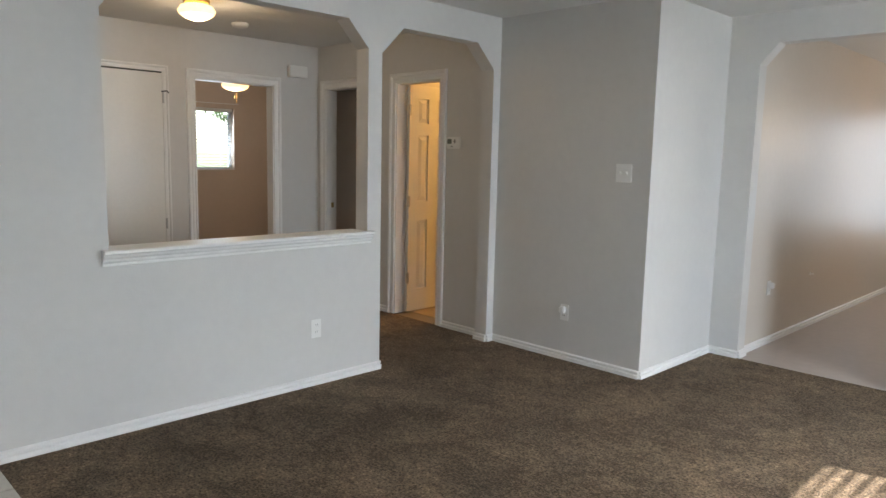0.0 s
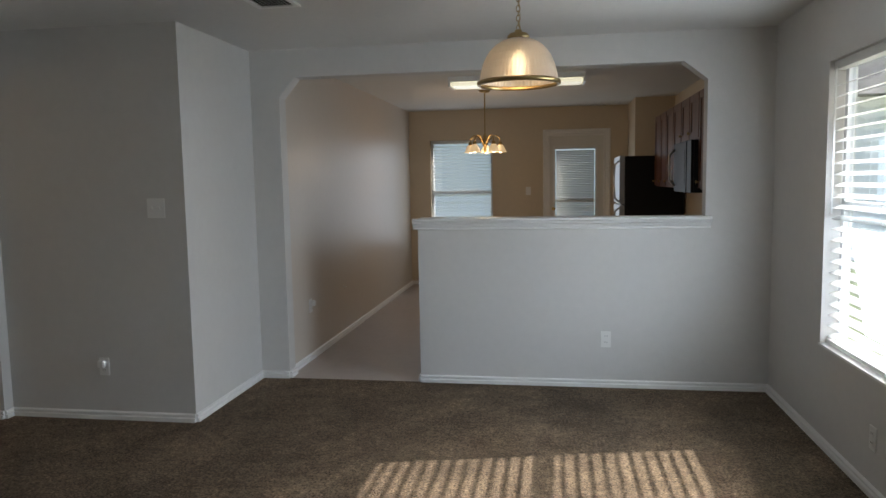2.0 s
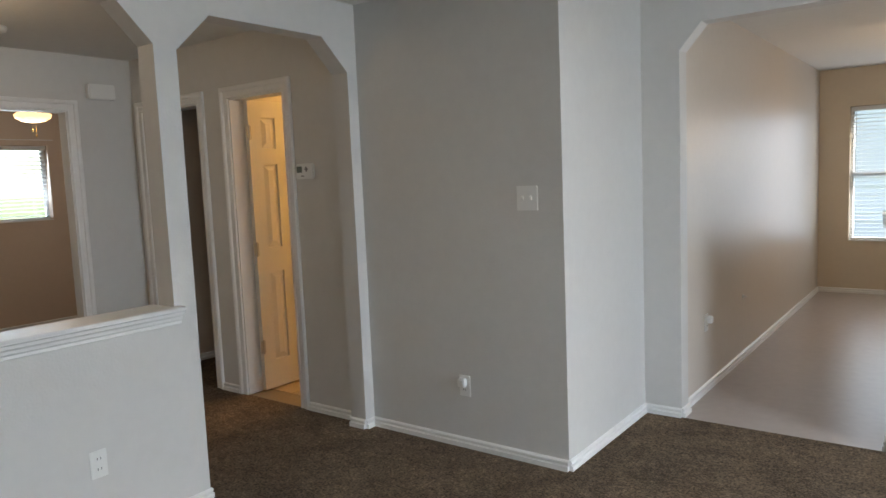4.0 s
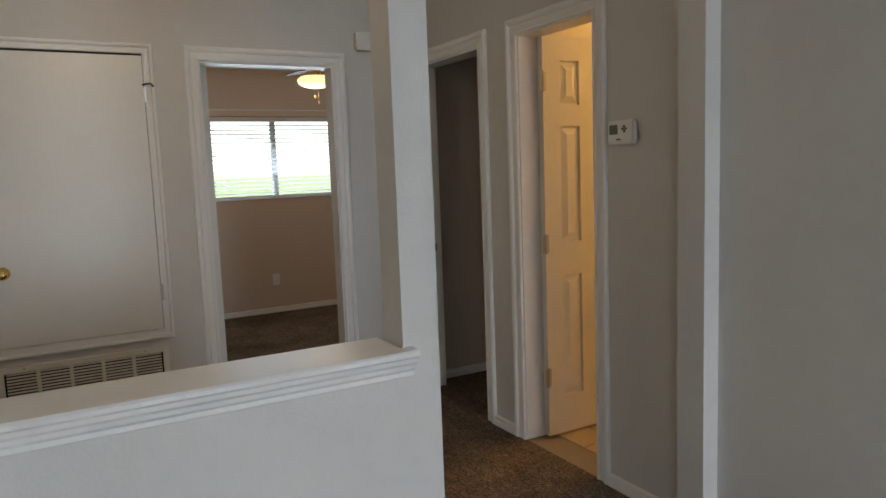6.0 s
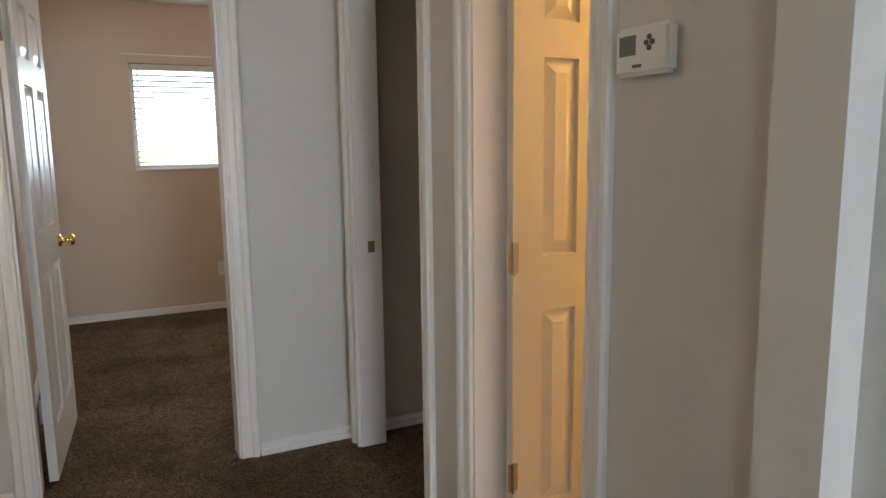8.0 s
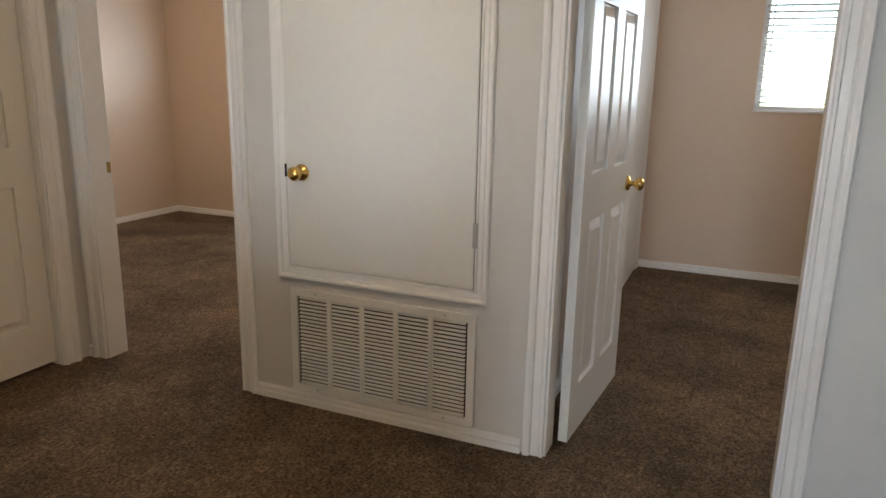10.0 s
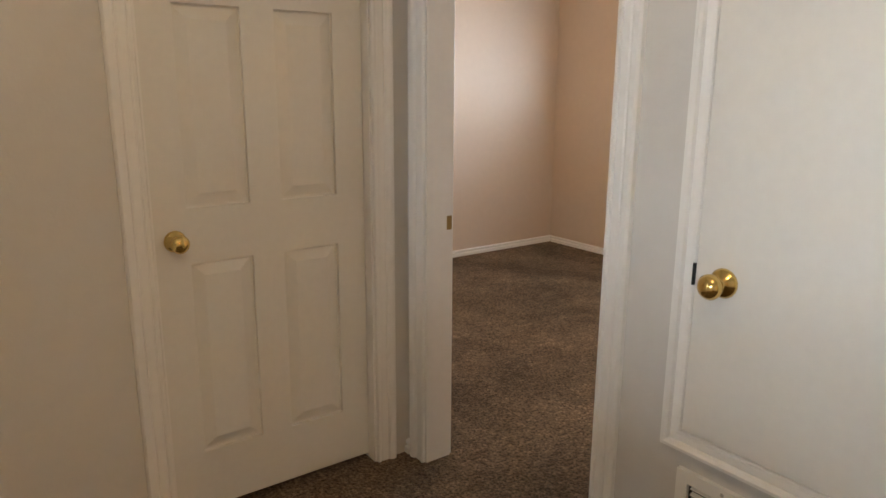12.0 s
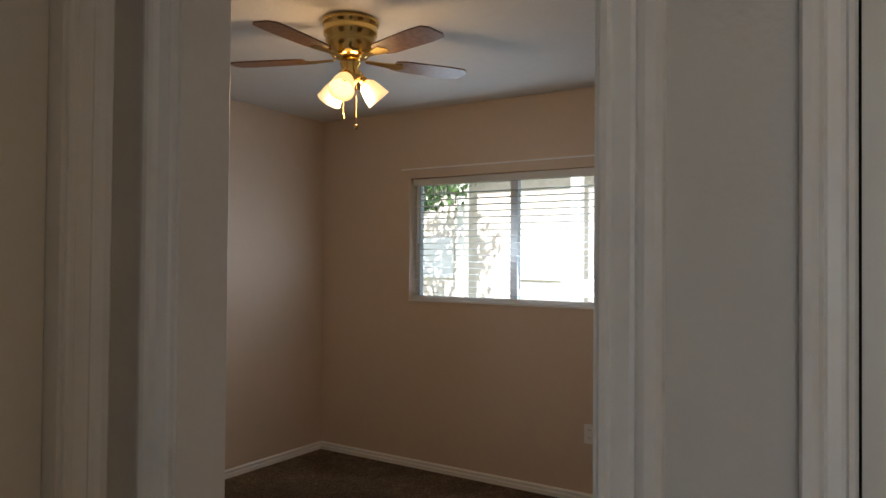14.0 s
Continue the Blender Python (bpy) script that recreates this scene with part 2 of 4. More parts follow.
def casing(facing, c, u0, u1, z0, z1, parent=None, closed=False, width=0.078, name="trim"):
    """Moulded trim mitred round an opening; closed: along the bottom too."""
    f, b = side(facing, c), Build()
    k = width / 0.078
    path = [(u0, z0, -1, -1 if closed else 0), (u0, z1, -1, 1), (u1, z1, 1, 1), (u1, z0, 1, -1 if closed else 0)]
    rings = [[b.bm.verts.new(f(u + su * w * k, z + sz * w * k, d)) for w, d in CASING] for u, z, su, sz in path]
    pairs = list(zip(rings, rings[1:])) + ([(rings[-1], rings[0])] if closed else [])
    for p, q in pairs:
        for i in range(len(CASING)):
            j = (i + 1) % len(CASING)
            b.bm.faces.new((p[i], p[j], q[j], q[i]))
    if not closed:
        b.bm.faces.new(rings[0])
        b.bm.faces.new(rings[-1][::-1])
    if parent:
        return b.make(name, TRIM, parent)
    return structure(b.make(name, TRIM), "white moulded wooden trim round an opening", "trim")


BASE = ((0, 0), (.020, 0), (.020, .024), (.008, .028), (.008, .032), (.015, .036), (.015, .046), (.005, .053), (0, .053))


def baseboard(facing, c, u0, u1):
    f = side(facing, c)
    b = Build()
    b.prism([f(u0, z, d) for d, z in BASE], Vector(f(u1, 0, 0)) - Vector(f(u0, 0, 0)))
    return structure(b.make("baseboard", TRIM), "white painted stepped wooden baseboard along a wall", "baseboard")


def jamb(axis, c0, c1, u0, u1, z1, stop=None):
    """White lining of a door opening through the wall."""
    b, t = Build(), 0.012
    def bx(a0, a1, z0, zz):
        return b.box(c0, c1, a0, a1, z0, zz) if axis == "x" else b.box(a0, a1, c0, c1, z0, zz)
    bx(u0, u0 + t, 0, z1)
    bx(u1 - t, u1, 0, z1)
    bx(u0 + t, u1 - t, z1 - t, z1)
    return structure(b.make("door_lining", TRIM), "white painted lining of a doorway", "trim")


# ---------- structure ----------
H = 2.44
def floor_sheet(name, x0, x1, y0, y1, material, label, top=0.0):
    return structure(Build().box(x0, x1, y0, y1, top - 0.05, top).make(name, material), label, "floor")

floor_sheet("floor_carpet_living", -3.71, 1.217, 0.67, 5.04, CARPET, "brown cut-pile carpet with worn trodden patches")
floor_sheet("floor_carpet_front", -2.2, 1.217, -2.5, 0.67, CARPET, "brown cut-pile carpet with worn trodden patches")
floor_sheet("floor_carpet_hall", -6.19, -3.71, 0.34, 4.03, CARPET, "brown cut-pile carpet in the hall")
floor_sheet("floor_carpet_closet", -6.19, -5.1, 4.03, 6.2, CARPET, "brown cut-pile carpet behind the dark doorway")
floor_sheet("floor_carpet_bedroom", -9.2, -6.19, -1.90, 1.62, CARPET, "brown cut-pile bedroom carpet")
floor_sheet("floor_carpet_far_bedroom", -9.09, -6.19, 2.62, 5.4, CARPET, "brown cut-pile bedroom carpet")
floor_sheet("floor_kitchen", -2.3, 1.217, 5.04, 9.84, VINYL, "pale beige sheet vinyl kitchen floor with scuffs")
FLOOR_ENTRY = floor_sheet("floor_entry", -3.71, -2.2, -2.5, 0.67, GROUT, "grout bed of the tiled entry", -0.006)
FLOOR_BATH = floor_sheet("floor_bathroom", -5.1, -3.6, 4.03, 6.2, GROUT, "grout bed of the tiled bathroom floor", -0.006)

structure(Build().box(-3.83, 1.217, -2.5, 5.16, H, H + .1).make("ceiling_living", CEIL), "off-white textured plaster ceiling", "ceiling")
structure(Build().box(-6.19, -3.83, 0.34, 4.15, H, H + .1).make("ceiling_hall", CEIL), "off-white textured hall ceiling", "ceiling")
structure(Build().box(-2.3, 1.217, 5.16, 9.84, H, H + .1).make("ceiling_kitchen", CEIL), "off-white kitchen ceiling", "ceiling")
structure(Build().box(-9.2, -6.19, -1.90, 1.62, H, H + .1).make("ceiling_bedroom", CEIL), "off-white bedroom ceiling", "ceiling")
structure(Build().box(-9.09, -6.19, 2.5, 5.4, H, H + .1).make("ceiling_far_bedroom", CEIL), "off-white bedroom ceiling", "ceiling")
structure(Build().box(-6.19, -2.55, 4.15, 6.2, H, H + .1).make("ceiling_bathroom", CEIL), "off-white bathroom ceiling", "ceiling")

wall("wall_pass_through", "x", -3.83, -3.71, [
    (-2.5, 1.19, 0, H), (1.19, 2.78, 0, .895), (1.19, 2.78, 2.235, H), (2.78, 2.89, 0, H),
    ((2.625, 2.235), (2.78, 2.075), (2.78, 2.235)), ((1.19, 2.075), (1.335, 2.235), (1.19, 2.235)),
    (2.89, 3.955, 2.235, H), ((2.89, 2.06), (3.07, 2.235), (2.89, 2.235)), ((3.955, 2.06), (3.955, 2.235), (3.77, 2.235)),
    (3.955, 4.03, 0, H)], WALL, "ivory painted wall with a pass-through and a clipped arch")
DK0, DK1, BA0, BA1, DH = -5.95, -5.24, -4.90, -4.345, 2.04
wall("wall_hall_north", "y", 4.03, 4.15, [
    (-6.08, DK0, 0, H), (DK0, DK1, DH, H), (DK1, BA0, 0, H), (BA0, BA1, DH, H), (BA1, -2.43, 0, H)], WALL, "ivory painted wall with two doorways")
wall("wall_block_east", "x", -2.55, -2.43, [(4.15, 5.04, 0, H)], WALL, "ivory painted wall of the projecting block")
wall("wall_kitchen_half", "y", 5.04, 5.16, [
    (-2.55, -2.21, 0, H), (-2.21, 0.79, 2.24, H), ((-2.21, 2.1), (-2.09, 2.24), (-2.21, 2.24)), ((.635, 2.24), (.79, 2.118), (.79, 2.24)),
    (-1.195, .79, 0, 1.165), (.79, 1.217, 0, H)], WALL, "ivory painted half wall with a wide clipped opening")
EY0, EY1, EZ0, EZ1 = 2.91, 4.125, .545, 2.065
# the opening from -.6 to .6 is for the added, unseen window
wall("wall_east", "x", 1.217, 1.36, [(-2.5, -.6, 0, H), (-.6, .6, 0, EZ0), (-.6, .6, EZ1, H), (.6, EY0, 0, H), (EY0, EY1, 0, EZ0), (EY0, EY1, EZ1, H), (EY1, 5.16, 0, H)], WALL, "ivory painted outer wall with a tall window")
wall("wall_kitchen_east", "x", 1.217, 1.36, [(5.16, 9.98, 0, H)], KTAN, "tan painted outer kitchen wall")
wall("wall_south", "y", -2.62, -2.5, [(-3.83, 1.36, 0, H)], WALL, "ivory painted front wall")
KW0, KW1, KZ0, KZ1, KD0, KD1, KDH = -1.945, -1.07, .576, 2.03, -.30, .445, 2.06
wall("wall_kitchen_north", "y", 9.84, 9.98, [(-2.40, KW0, 0, H), (KW0, KW1, 0, KZ0), (KW0, KW1, KZ1, H), (KW1, KD0, 0, H), (KD0, KD1, KDH, H), (KD1, 1.217, 0, H)], KTAN, "tan painted kitchen end wall with a window and a door")
wall("wall_kitchen_west", "x", -2.37, -2.24, [(5.16, 9.84, 0, H)], SATIN, "beige satin kitchen side wall")
wall("wall_pantry", "y", 9.0, 9.1, [(.75, 1.217, 0, H)], KTAN, "tan pantry return wall")
wall("wall_pantry_side", "x", .75, .85, [(9.1, 9.84, 0, H)], KTAN, "tan pantry side wall")
B10, B11, B20, B21 = .605, 1.42, 2.755, 3.53
wall("wall_hall_west", "x", -6.19, -6.08, [(.50, B10, 0, H), (B10, B11, DH, H), (B11, B20, 0, H), (B20, B21, DH, H), (B21, 4.15, 0, H)], WALL, "ivory painted hall wall with two bedroom doorways")
D60, D61 = -5.94, -5.20
wall("wall_hall_south", "y", .38, .50, [(-6.19, D60, 0, H), (D60, D61, DH, H), (D61, -4.47, 0, H)], WALL, "ivory painted hall end wall")
wall("wall_coat_closet", "x", -4.59, -4.47, [(.50, 1.14, 0, H)], WALL, "ivory painted closet side wall")
wall("wall_coat_closet_front", "y", 1.02, 1.14, [(-4.47, -3.83, 0, H)], WALL, "ivory painted closet front wall")
wall("wall_behind_door", "y", .2, .3, [(-6.19, -4.6, 0, H)], WALL, "plain closing wall")
BW0, BW1, BZ0, BZ1 = -1.10, .43, 1.13, 1.97
wall("wall_bedroom_west", "x", -9.34, -9.2, [(-2.02, BW0, 0, H), (BW0, BW1, 0, BZ0), (BW0, BW1, BZ1, H), (BW1, 1.74, 0, H)], TAN, "tan painted bedroom wall with a sliding window")
wall("wall_bedroom_south", "y", -2.02, -1.90, [(-9.2, -6.08, 0, H)], TAN, "tan painted bedroom wall")
wall("wall_bedroom_north", "y", 1.62, 1.74, [(-9.2, -6.19, 0, H)], TAN, "tan painted bedroom wall")
wall("wall_bedroom_east", "x", -6.19, -6.08, [(-1.90, .38, 0, H)], TAN, "tan painted bedroom wall")
FB0, FB1, FZ0, FZ1 = 3.345, 4.72, 1.165, 1.985
wall("wall_far_bedroom_west", "x", -9.23, -9.09, [(2.5, FB0, 0, H), (FB0, FB1, 0, FZ0), (FB0, FB1, FZ1, H), (FB1, 5.52, 0, H)], TAN, "tan painted bedroom wall with a sliding window")
wall("wall_far_bedroom_south", "y", 2.5, 2.66, [(-9.09, -6.19, 0, H)], TAN, "tan painted bedroom wall")
wall("wall_far_bedroom_north", "y", 5.4, 5.52, [(-9.09, -6.08, 0, H)], TAN, "tan painted bedroom wall")
wall("wall_far_bedroom_east", "x", -6.19, -6.08, [(4.15, 6.3, 0, H)], TAN, "tan painted bedroom wall")
wall("wall_bathroom_west", "x", -5.15, -5.05, [(4.15, 6.2, 0, H)], WALL, "painted wall between closet and bathroom")
wall("wall_bathroom_east", "x", -3.6, -3.5, [(4.15, 6.2, 0, H)], WALL, "painted bathroom wall")
wall("wall_bathroom_north", "y", 6.2, 6.3, [(-6.08, -3.5, 0, H)], WALL, "painted bathroom end wall")

# linings, casings, boards
for ax, c0, c1, u0, u1, zt, sides in (
        ("y", 4.03, 4.15, DK0, DK1, DH, ("-y",)), ("y", 4.03, 4.15, BA0, BA1, DH, ("-y",)),
        ("x", -6.19, -6.08, B10, B11, DH, ("+x", "-x")), ("x", -6.19, -6.08, B20, B21, DH, ("+x", "-x")),
        ("y", .38, .50, D60, D61, DH, ("+y",))):
    jamb(ax, c0 + .001, c1 - .001, u0, u1, zt)
    for s in sides:
        casing(s, c1 if s[0] == "+" else c0, u0 + .004, u1 - .004, 0, zt - .004)
for facing, c, u0, u1 in (
        ("+x", -3.71, -2.5, 2.89), ("+x", -3.71, 3.955, 4.03), ("-y", 4.03, BA1 + .08, -3.83), ("-y", 4.03, -3.71, -2.43), ("+x", -2.43, 4.03, 5.04),
        ("-y", 5.04, -2.43, -2.21), ("-y", 5.04, -1.195, 1.217), ("-x", 1.217, -2.5, 5.04), ("+x", -2.24, 5.16, 9.84),
        ("-y", 9.84, -2.24, KD0 - .08), ("-y", 4.03, DK1 + .08, BA0 - .08), ("+x", -6.08, B11 + .08, B20 - .08), ("+x", -6.08, B21 + .08, 4.03),
        ("+y", .50, D61 + .08, -4.59), ("+x", -6.08, .50, B10 - .08), ("+x", -9.2, -1.90, 1.62), ("+y", -1.90, -9.2, -6.19), ("+x", -9.09, 2.66, 5.4),
        ("+x", -6.08, 4.15, 6.2), ("-x", -5.15, 4.15, 6.2), ("-x", -3.83, 1.14, 2.89), ("+y", 2.66, -8.16, -6.19), ("-y", 6.2, -6.08, -5.15)):
    baseboard(facing, c, u0, u1)
baseboard("+y", 2.89, -3.83, -3.71)
baseboard("-y", 3.955, -3.83, -3.71)
baseboard("-x", -1.195, 5.04, 5.16)
baseboard("+x", -2.21, 5.04, 5.16)


def ledge(name, facing, c, thick, u0, u1, top, label):
    """A capped half wall: a board with a moulded front."""
    f = side(facing, c)
    run = Vector(f(u1, 0, 0)) - Vector(f(u0, 0, 0))
    lip = [(0, top), (.046, top), (.052, top - .006), (.052, top - .016), (.040, top - .024), (.036, top - .036), (.022, top - .046), (.018, top - .058), (.010, top - .066), (.010, top - .078), (0, top - .082)]
    b = Build().prism([f(u0, z, d) for d, z in lip], run)
    g = [(u0 + .035, -thick - .03), (u1 - .035, -thick - .03), (u1 - .035, 0), (u0 + .035, 0)]
    b.prism([f(u, top, d) for u, d in g], (0, 0, -.04))
    return structure(b.make(name, TRIM), label, "ledge")


ledge("ledge_pass_through", "+x", -3.71, .12, 1.155, 2.805, .935, "white moulded cap board on the hall pass-through")
ledge("ledge_kitchen", "-y", 5.04, .12, -1.23, .825, 1.205, "white moulded cap board on the kitchen half wall")


# ---------- doors ----------
def knob_mesh():
    m = pose(0, 0, 0, 90)
    return Build().lathe([(.0, 0), (.032, 0), (.033, .004), (.028, .010), (.012, .014), (.011, .032), (.020, .038), (.027, .048), (.028, .056), (.022, .066), (.010, .071), (0, .072)], m, 24).mesh("knob", BRASS, smooth=True)


KNOB = knob_mesh()
HINGE = Build().box(-.018, .018, -.003, .0, -.045, .045).lathe([(0, -.05), (.006, -.05), (.006, .05), (0, .05)], Matrix.Translation((0, -.006, 0)), 10).mesh("hinge", STEEL)


def panel_door(m, w, h, label, knob_u, both=True, hinges=(.3, 1.0, 1.78), hinge_u=0.0, hinge_side=-1):
    """A six-panel leaf, local x across, y through, z up; its face is at y = 0."""
    t, s, r = .035, .105, .0155
    cw = (w - 3 * s) / 2
    rails = [(0, .20), (.83, 1.0), (1.585, 1.69), (h - .115, h)]
    b = Build().box(0, w, r, t - r, 0, h)
    for u in (0, s + cw, 2 * s + 2 * cw):
        b.box(u, u + s, 0, t, 0, h)
    for z0, z1 in rails:
        for k in (0, 1):
            b.box(s + k * (s + cw), s + k * (s + cw) + cw, 0, t, z0, z1)
    door = tagged(b.make("panel_door", DOOR), label, "door")
    door.matrix_world = m
    for k in (0, 1):
        for (a, z0), (z1, c) in zip(rails, rails[1:]):
            u0, u1 = s + k * (s + cw), s + k * (s + cw) + cw
            pb = Build()
            for y0, y1 in ((r, 0.002), (t - r, t - 0.002)):
                o, i = .007, .042
                v = [pb.bm.verts.new(p) for p in ((u0 + o, y0, z0 + o), (u1 - o, y0, z0 + o), (u1 - o, y0, z1 - o), (u0 + o, y0, z1 - o), (u0 + i, y1, z0 + i), (u1 - i, y1, z0 + i), (u1 - i, y1, z1 - i), (u0 + i, y1, z1 - i))]
                for q in ((0, 1, 5, 4), (1, 2, 6, 5), (2, 3, 7, 6), (3, 0, 4, 7), (4, 5, 6, 7)):
                    pb.bm.faces.new([v[n] for n in q])
            pb.make("panel", DOOR, door)
    for y, turn in ((0, 0), (t, 180)) if both else ((0, 0),):
        k = new("knob", KNOB)
        k.parent, k.matrix_local = door, pose(knob_u, y, .905, 0, 0, turn)
        tagged(k, "polished brass round knob")
    for z in hinges:
        k = new("hinge", HINGE)
        k.parent, k.matrix_local = door, pose(hinge_u, 0 if hinge_side < 0 else t, z, 0, 0, 0 if hinge_side < 0 else 180)
        tagged(k, "painted steel butt hinge")
    return door


# closed hall door, seen from +y: local x runs to -x
panel_door(pose(D61 - .014, .455, .02, 0, 0, 180), .712, 2.015, "closed white six-panel door with a brass knob", .065, True, ())
# bathroom door, open at a right angle, hinged at the far jamb
panel_door(pose(-4.872, 4.135, .012, 0, 0, 90) @ pose(0, -.035, 0), .565, 2.02, "open white six-panel bathroom door in warm light", .51, True, (.31, 1.0, 1.80), 0.0, -1)
# far bedroom door, open inwards
panel_door(pose(-6.195, 2.785, .014, 0, 0, 175.5) @ pose(0, -.035, 0), .72, 2.015, "open white six-panel bedroom door with brass knobs", .655, True, (.3, 1.78), 0, 1)

# utility closet door over the return grille
CL0, CL1, CZ0, CZ1 = 1.687, 2.472, .60, 2.055
utility = tagged(Build().box(-6.0765, -6.066, CL0, CL1, CZ0, CZ1 - .006).make("utility_door", DOOR, bevel=.002), "closed plain white utility closet door above a grille", "door")
casing("+x", -6.08, CL0 - .003, CL1 + .003, CZ0 - .003, CZ1 + .006, utility, True, .052)
# near-black sheet paints the shadow line round the utility leaf
Build().box(-6.0796, -6.077, CL0 - .006, CL1 + .006, CZ0 - .006, CZ1 + .006).make("gap_shade", GAP_SHADE, utility)
k = new("knob", KNOB)
k.parent, k.matrix_local = utility, pose(-6.066, 1.758, .975, 0, 0, 90)
Build().box(-6.0655, -6.06, CL0 - .005, CL0 + .001, .955, 1.005).make("latch", BLACK, utility)
for z in (.80, 1.85):
    Build().box(-6.066, -6.056, CL1 - .002, CL1 + .012, z - .045, z + .045).make("hinge", STEEL, utility)

Build().tube([(-6.066, CL1 - .005, 1.90), (-6.045, CL1 + .0, 1.90), (-6.038, CL1 + .03, 1.905), (-6.045, CL1 + .045, 1.89)], .005, 8).make("hook", BLACK, utility)
tagged(Build().lathe([(0, 0), (.016, 0), (.016, .004), (.006, .006), (.006, .03), (0, .031)], pose(-2.24, 6.55, .47, 0, 90), 12).make("cable_stub", PLASTIC, smooth=True), "small white cable stub on the kitchen wall", "cable")

# dark doorway's and near bedroom's strike plates
for x0, x1, y0, y1 in ((DK0 + .012, DK0 + .016, 4.085, 4.115), (-6.188, -6.166, B10 + .012, B10 + .015)):
    tagged(Build().box(x0, x1, y0, y1, .885, .935).make("strike_plate", ANTIQUE, bevel=.001), "brass strike plate on a white door lining", "strike plate")

# coat closet side knob
coat = tagged(Build().box(-4.604, -4.591, .53, 1.12, .01, 2.03).make("closet_door", DOOR, bevel=.002), "white closet door in the hall with a brass knob", "door")
k = new("knob", KNOB)
k.parent, k.matrix_local = coat, pose(-4.604, 1.07, .935, 0, 0, -90) @ Matrix.Scale(.9, 4)

# return grille
def grille():
    y0, y1, z0, z1, x = 1.685, 2.487, .062, .502, -6.08
    g = new("return_air_grille")
    tagged(g, "white metal return air grille with five louvred bays", "grille")
    # flat sheet on the wall, shade between the louvres put into its colour
    Build().box(x, x + .003, y0 + .02, y1 - .02, z0 + .02, z1 - .02).make("louvre_shade", GAP_SHADE, g)
    b = Build()
    for a in ((y0, y1, z0, z0 + .03), (y0, y1, z1 - .03, z1), (y0, y0 + .03, z0 + .03, z1 - .03), (y1 - .03, y1, z0 + .03, z1 - .03)):
        b.box(x, x + .014, *a)
    w = (y1 - y0 - .06) / 5
    for i in range(1, 5):
        b.box(x + .003, x + .013, y0 + .03 + i * w - .009, y0 + .03 + i * w + .009, z0 + .03, z1 - .03)
    b.make("frame", PLASTIC, g)
    n = 24
    step = (z1 - z0 - .06) / n
    lm = Build().prism([(.003, 0, .003), (.003, 0, .0045), (.012, 0, -.0005), (.012, 0, -.003)], (0, w - .018, 0)).mesh("louvre", PLASTIC)
    for i in range(5):
        for j in range(n):
            o = new("louvre", lm)
            o.parent, o.location = g, (x, y0 + .039 + i * w, z0 + .03 + (j + .5) * step)
    sm = Build().lathe([(0, .0015), (.004, .001), (.005, 0)], pose(0, 0, 0, 0, 90), 8).mesh("screw", STEEL)
    for y in (y0 + .12, y1 - .12):
        for z in (z0 + .014, z1 - .014):
            o = new("screw", sm)
            o.parent, o.location = g, (x + .014, y, z)


grille()


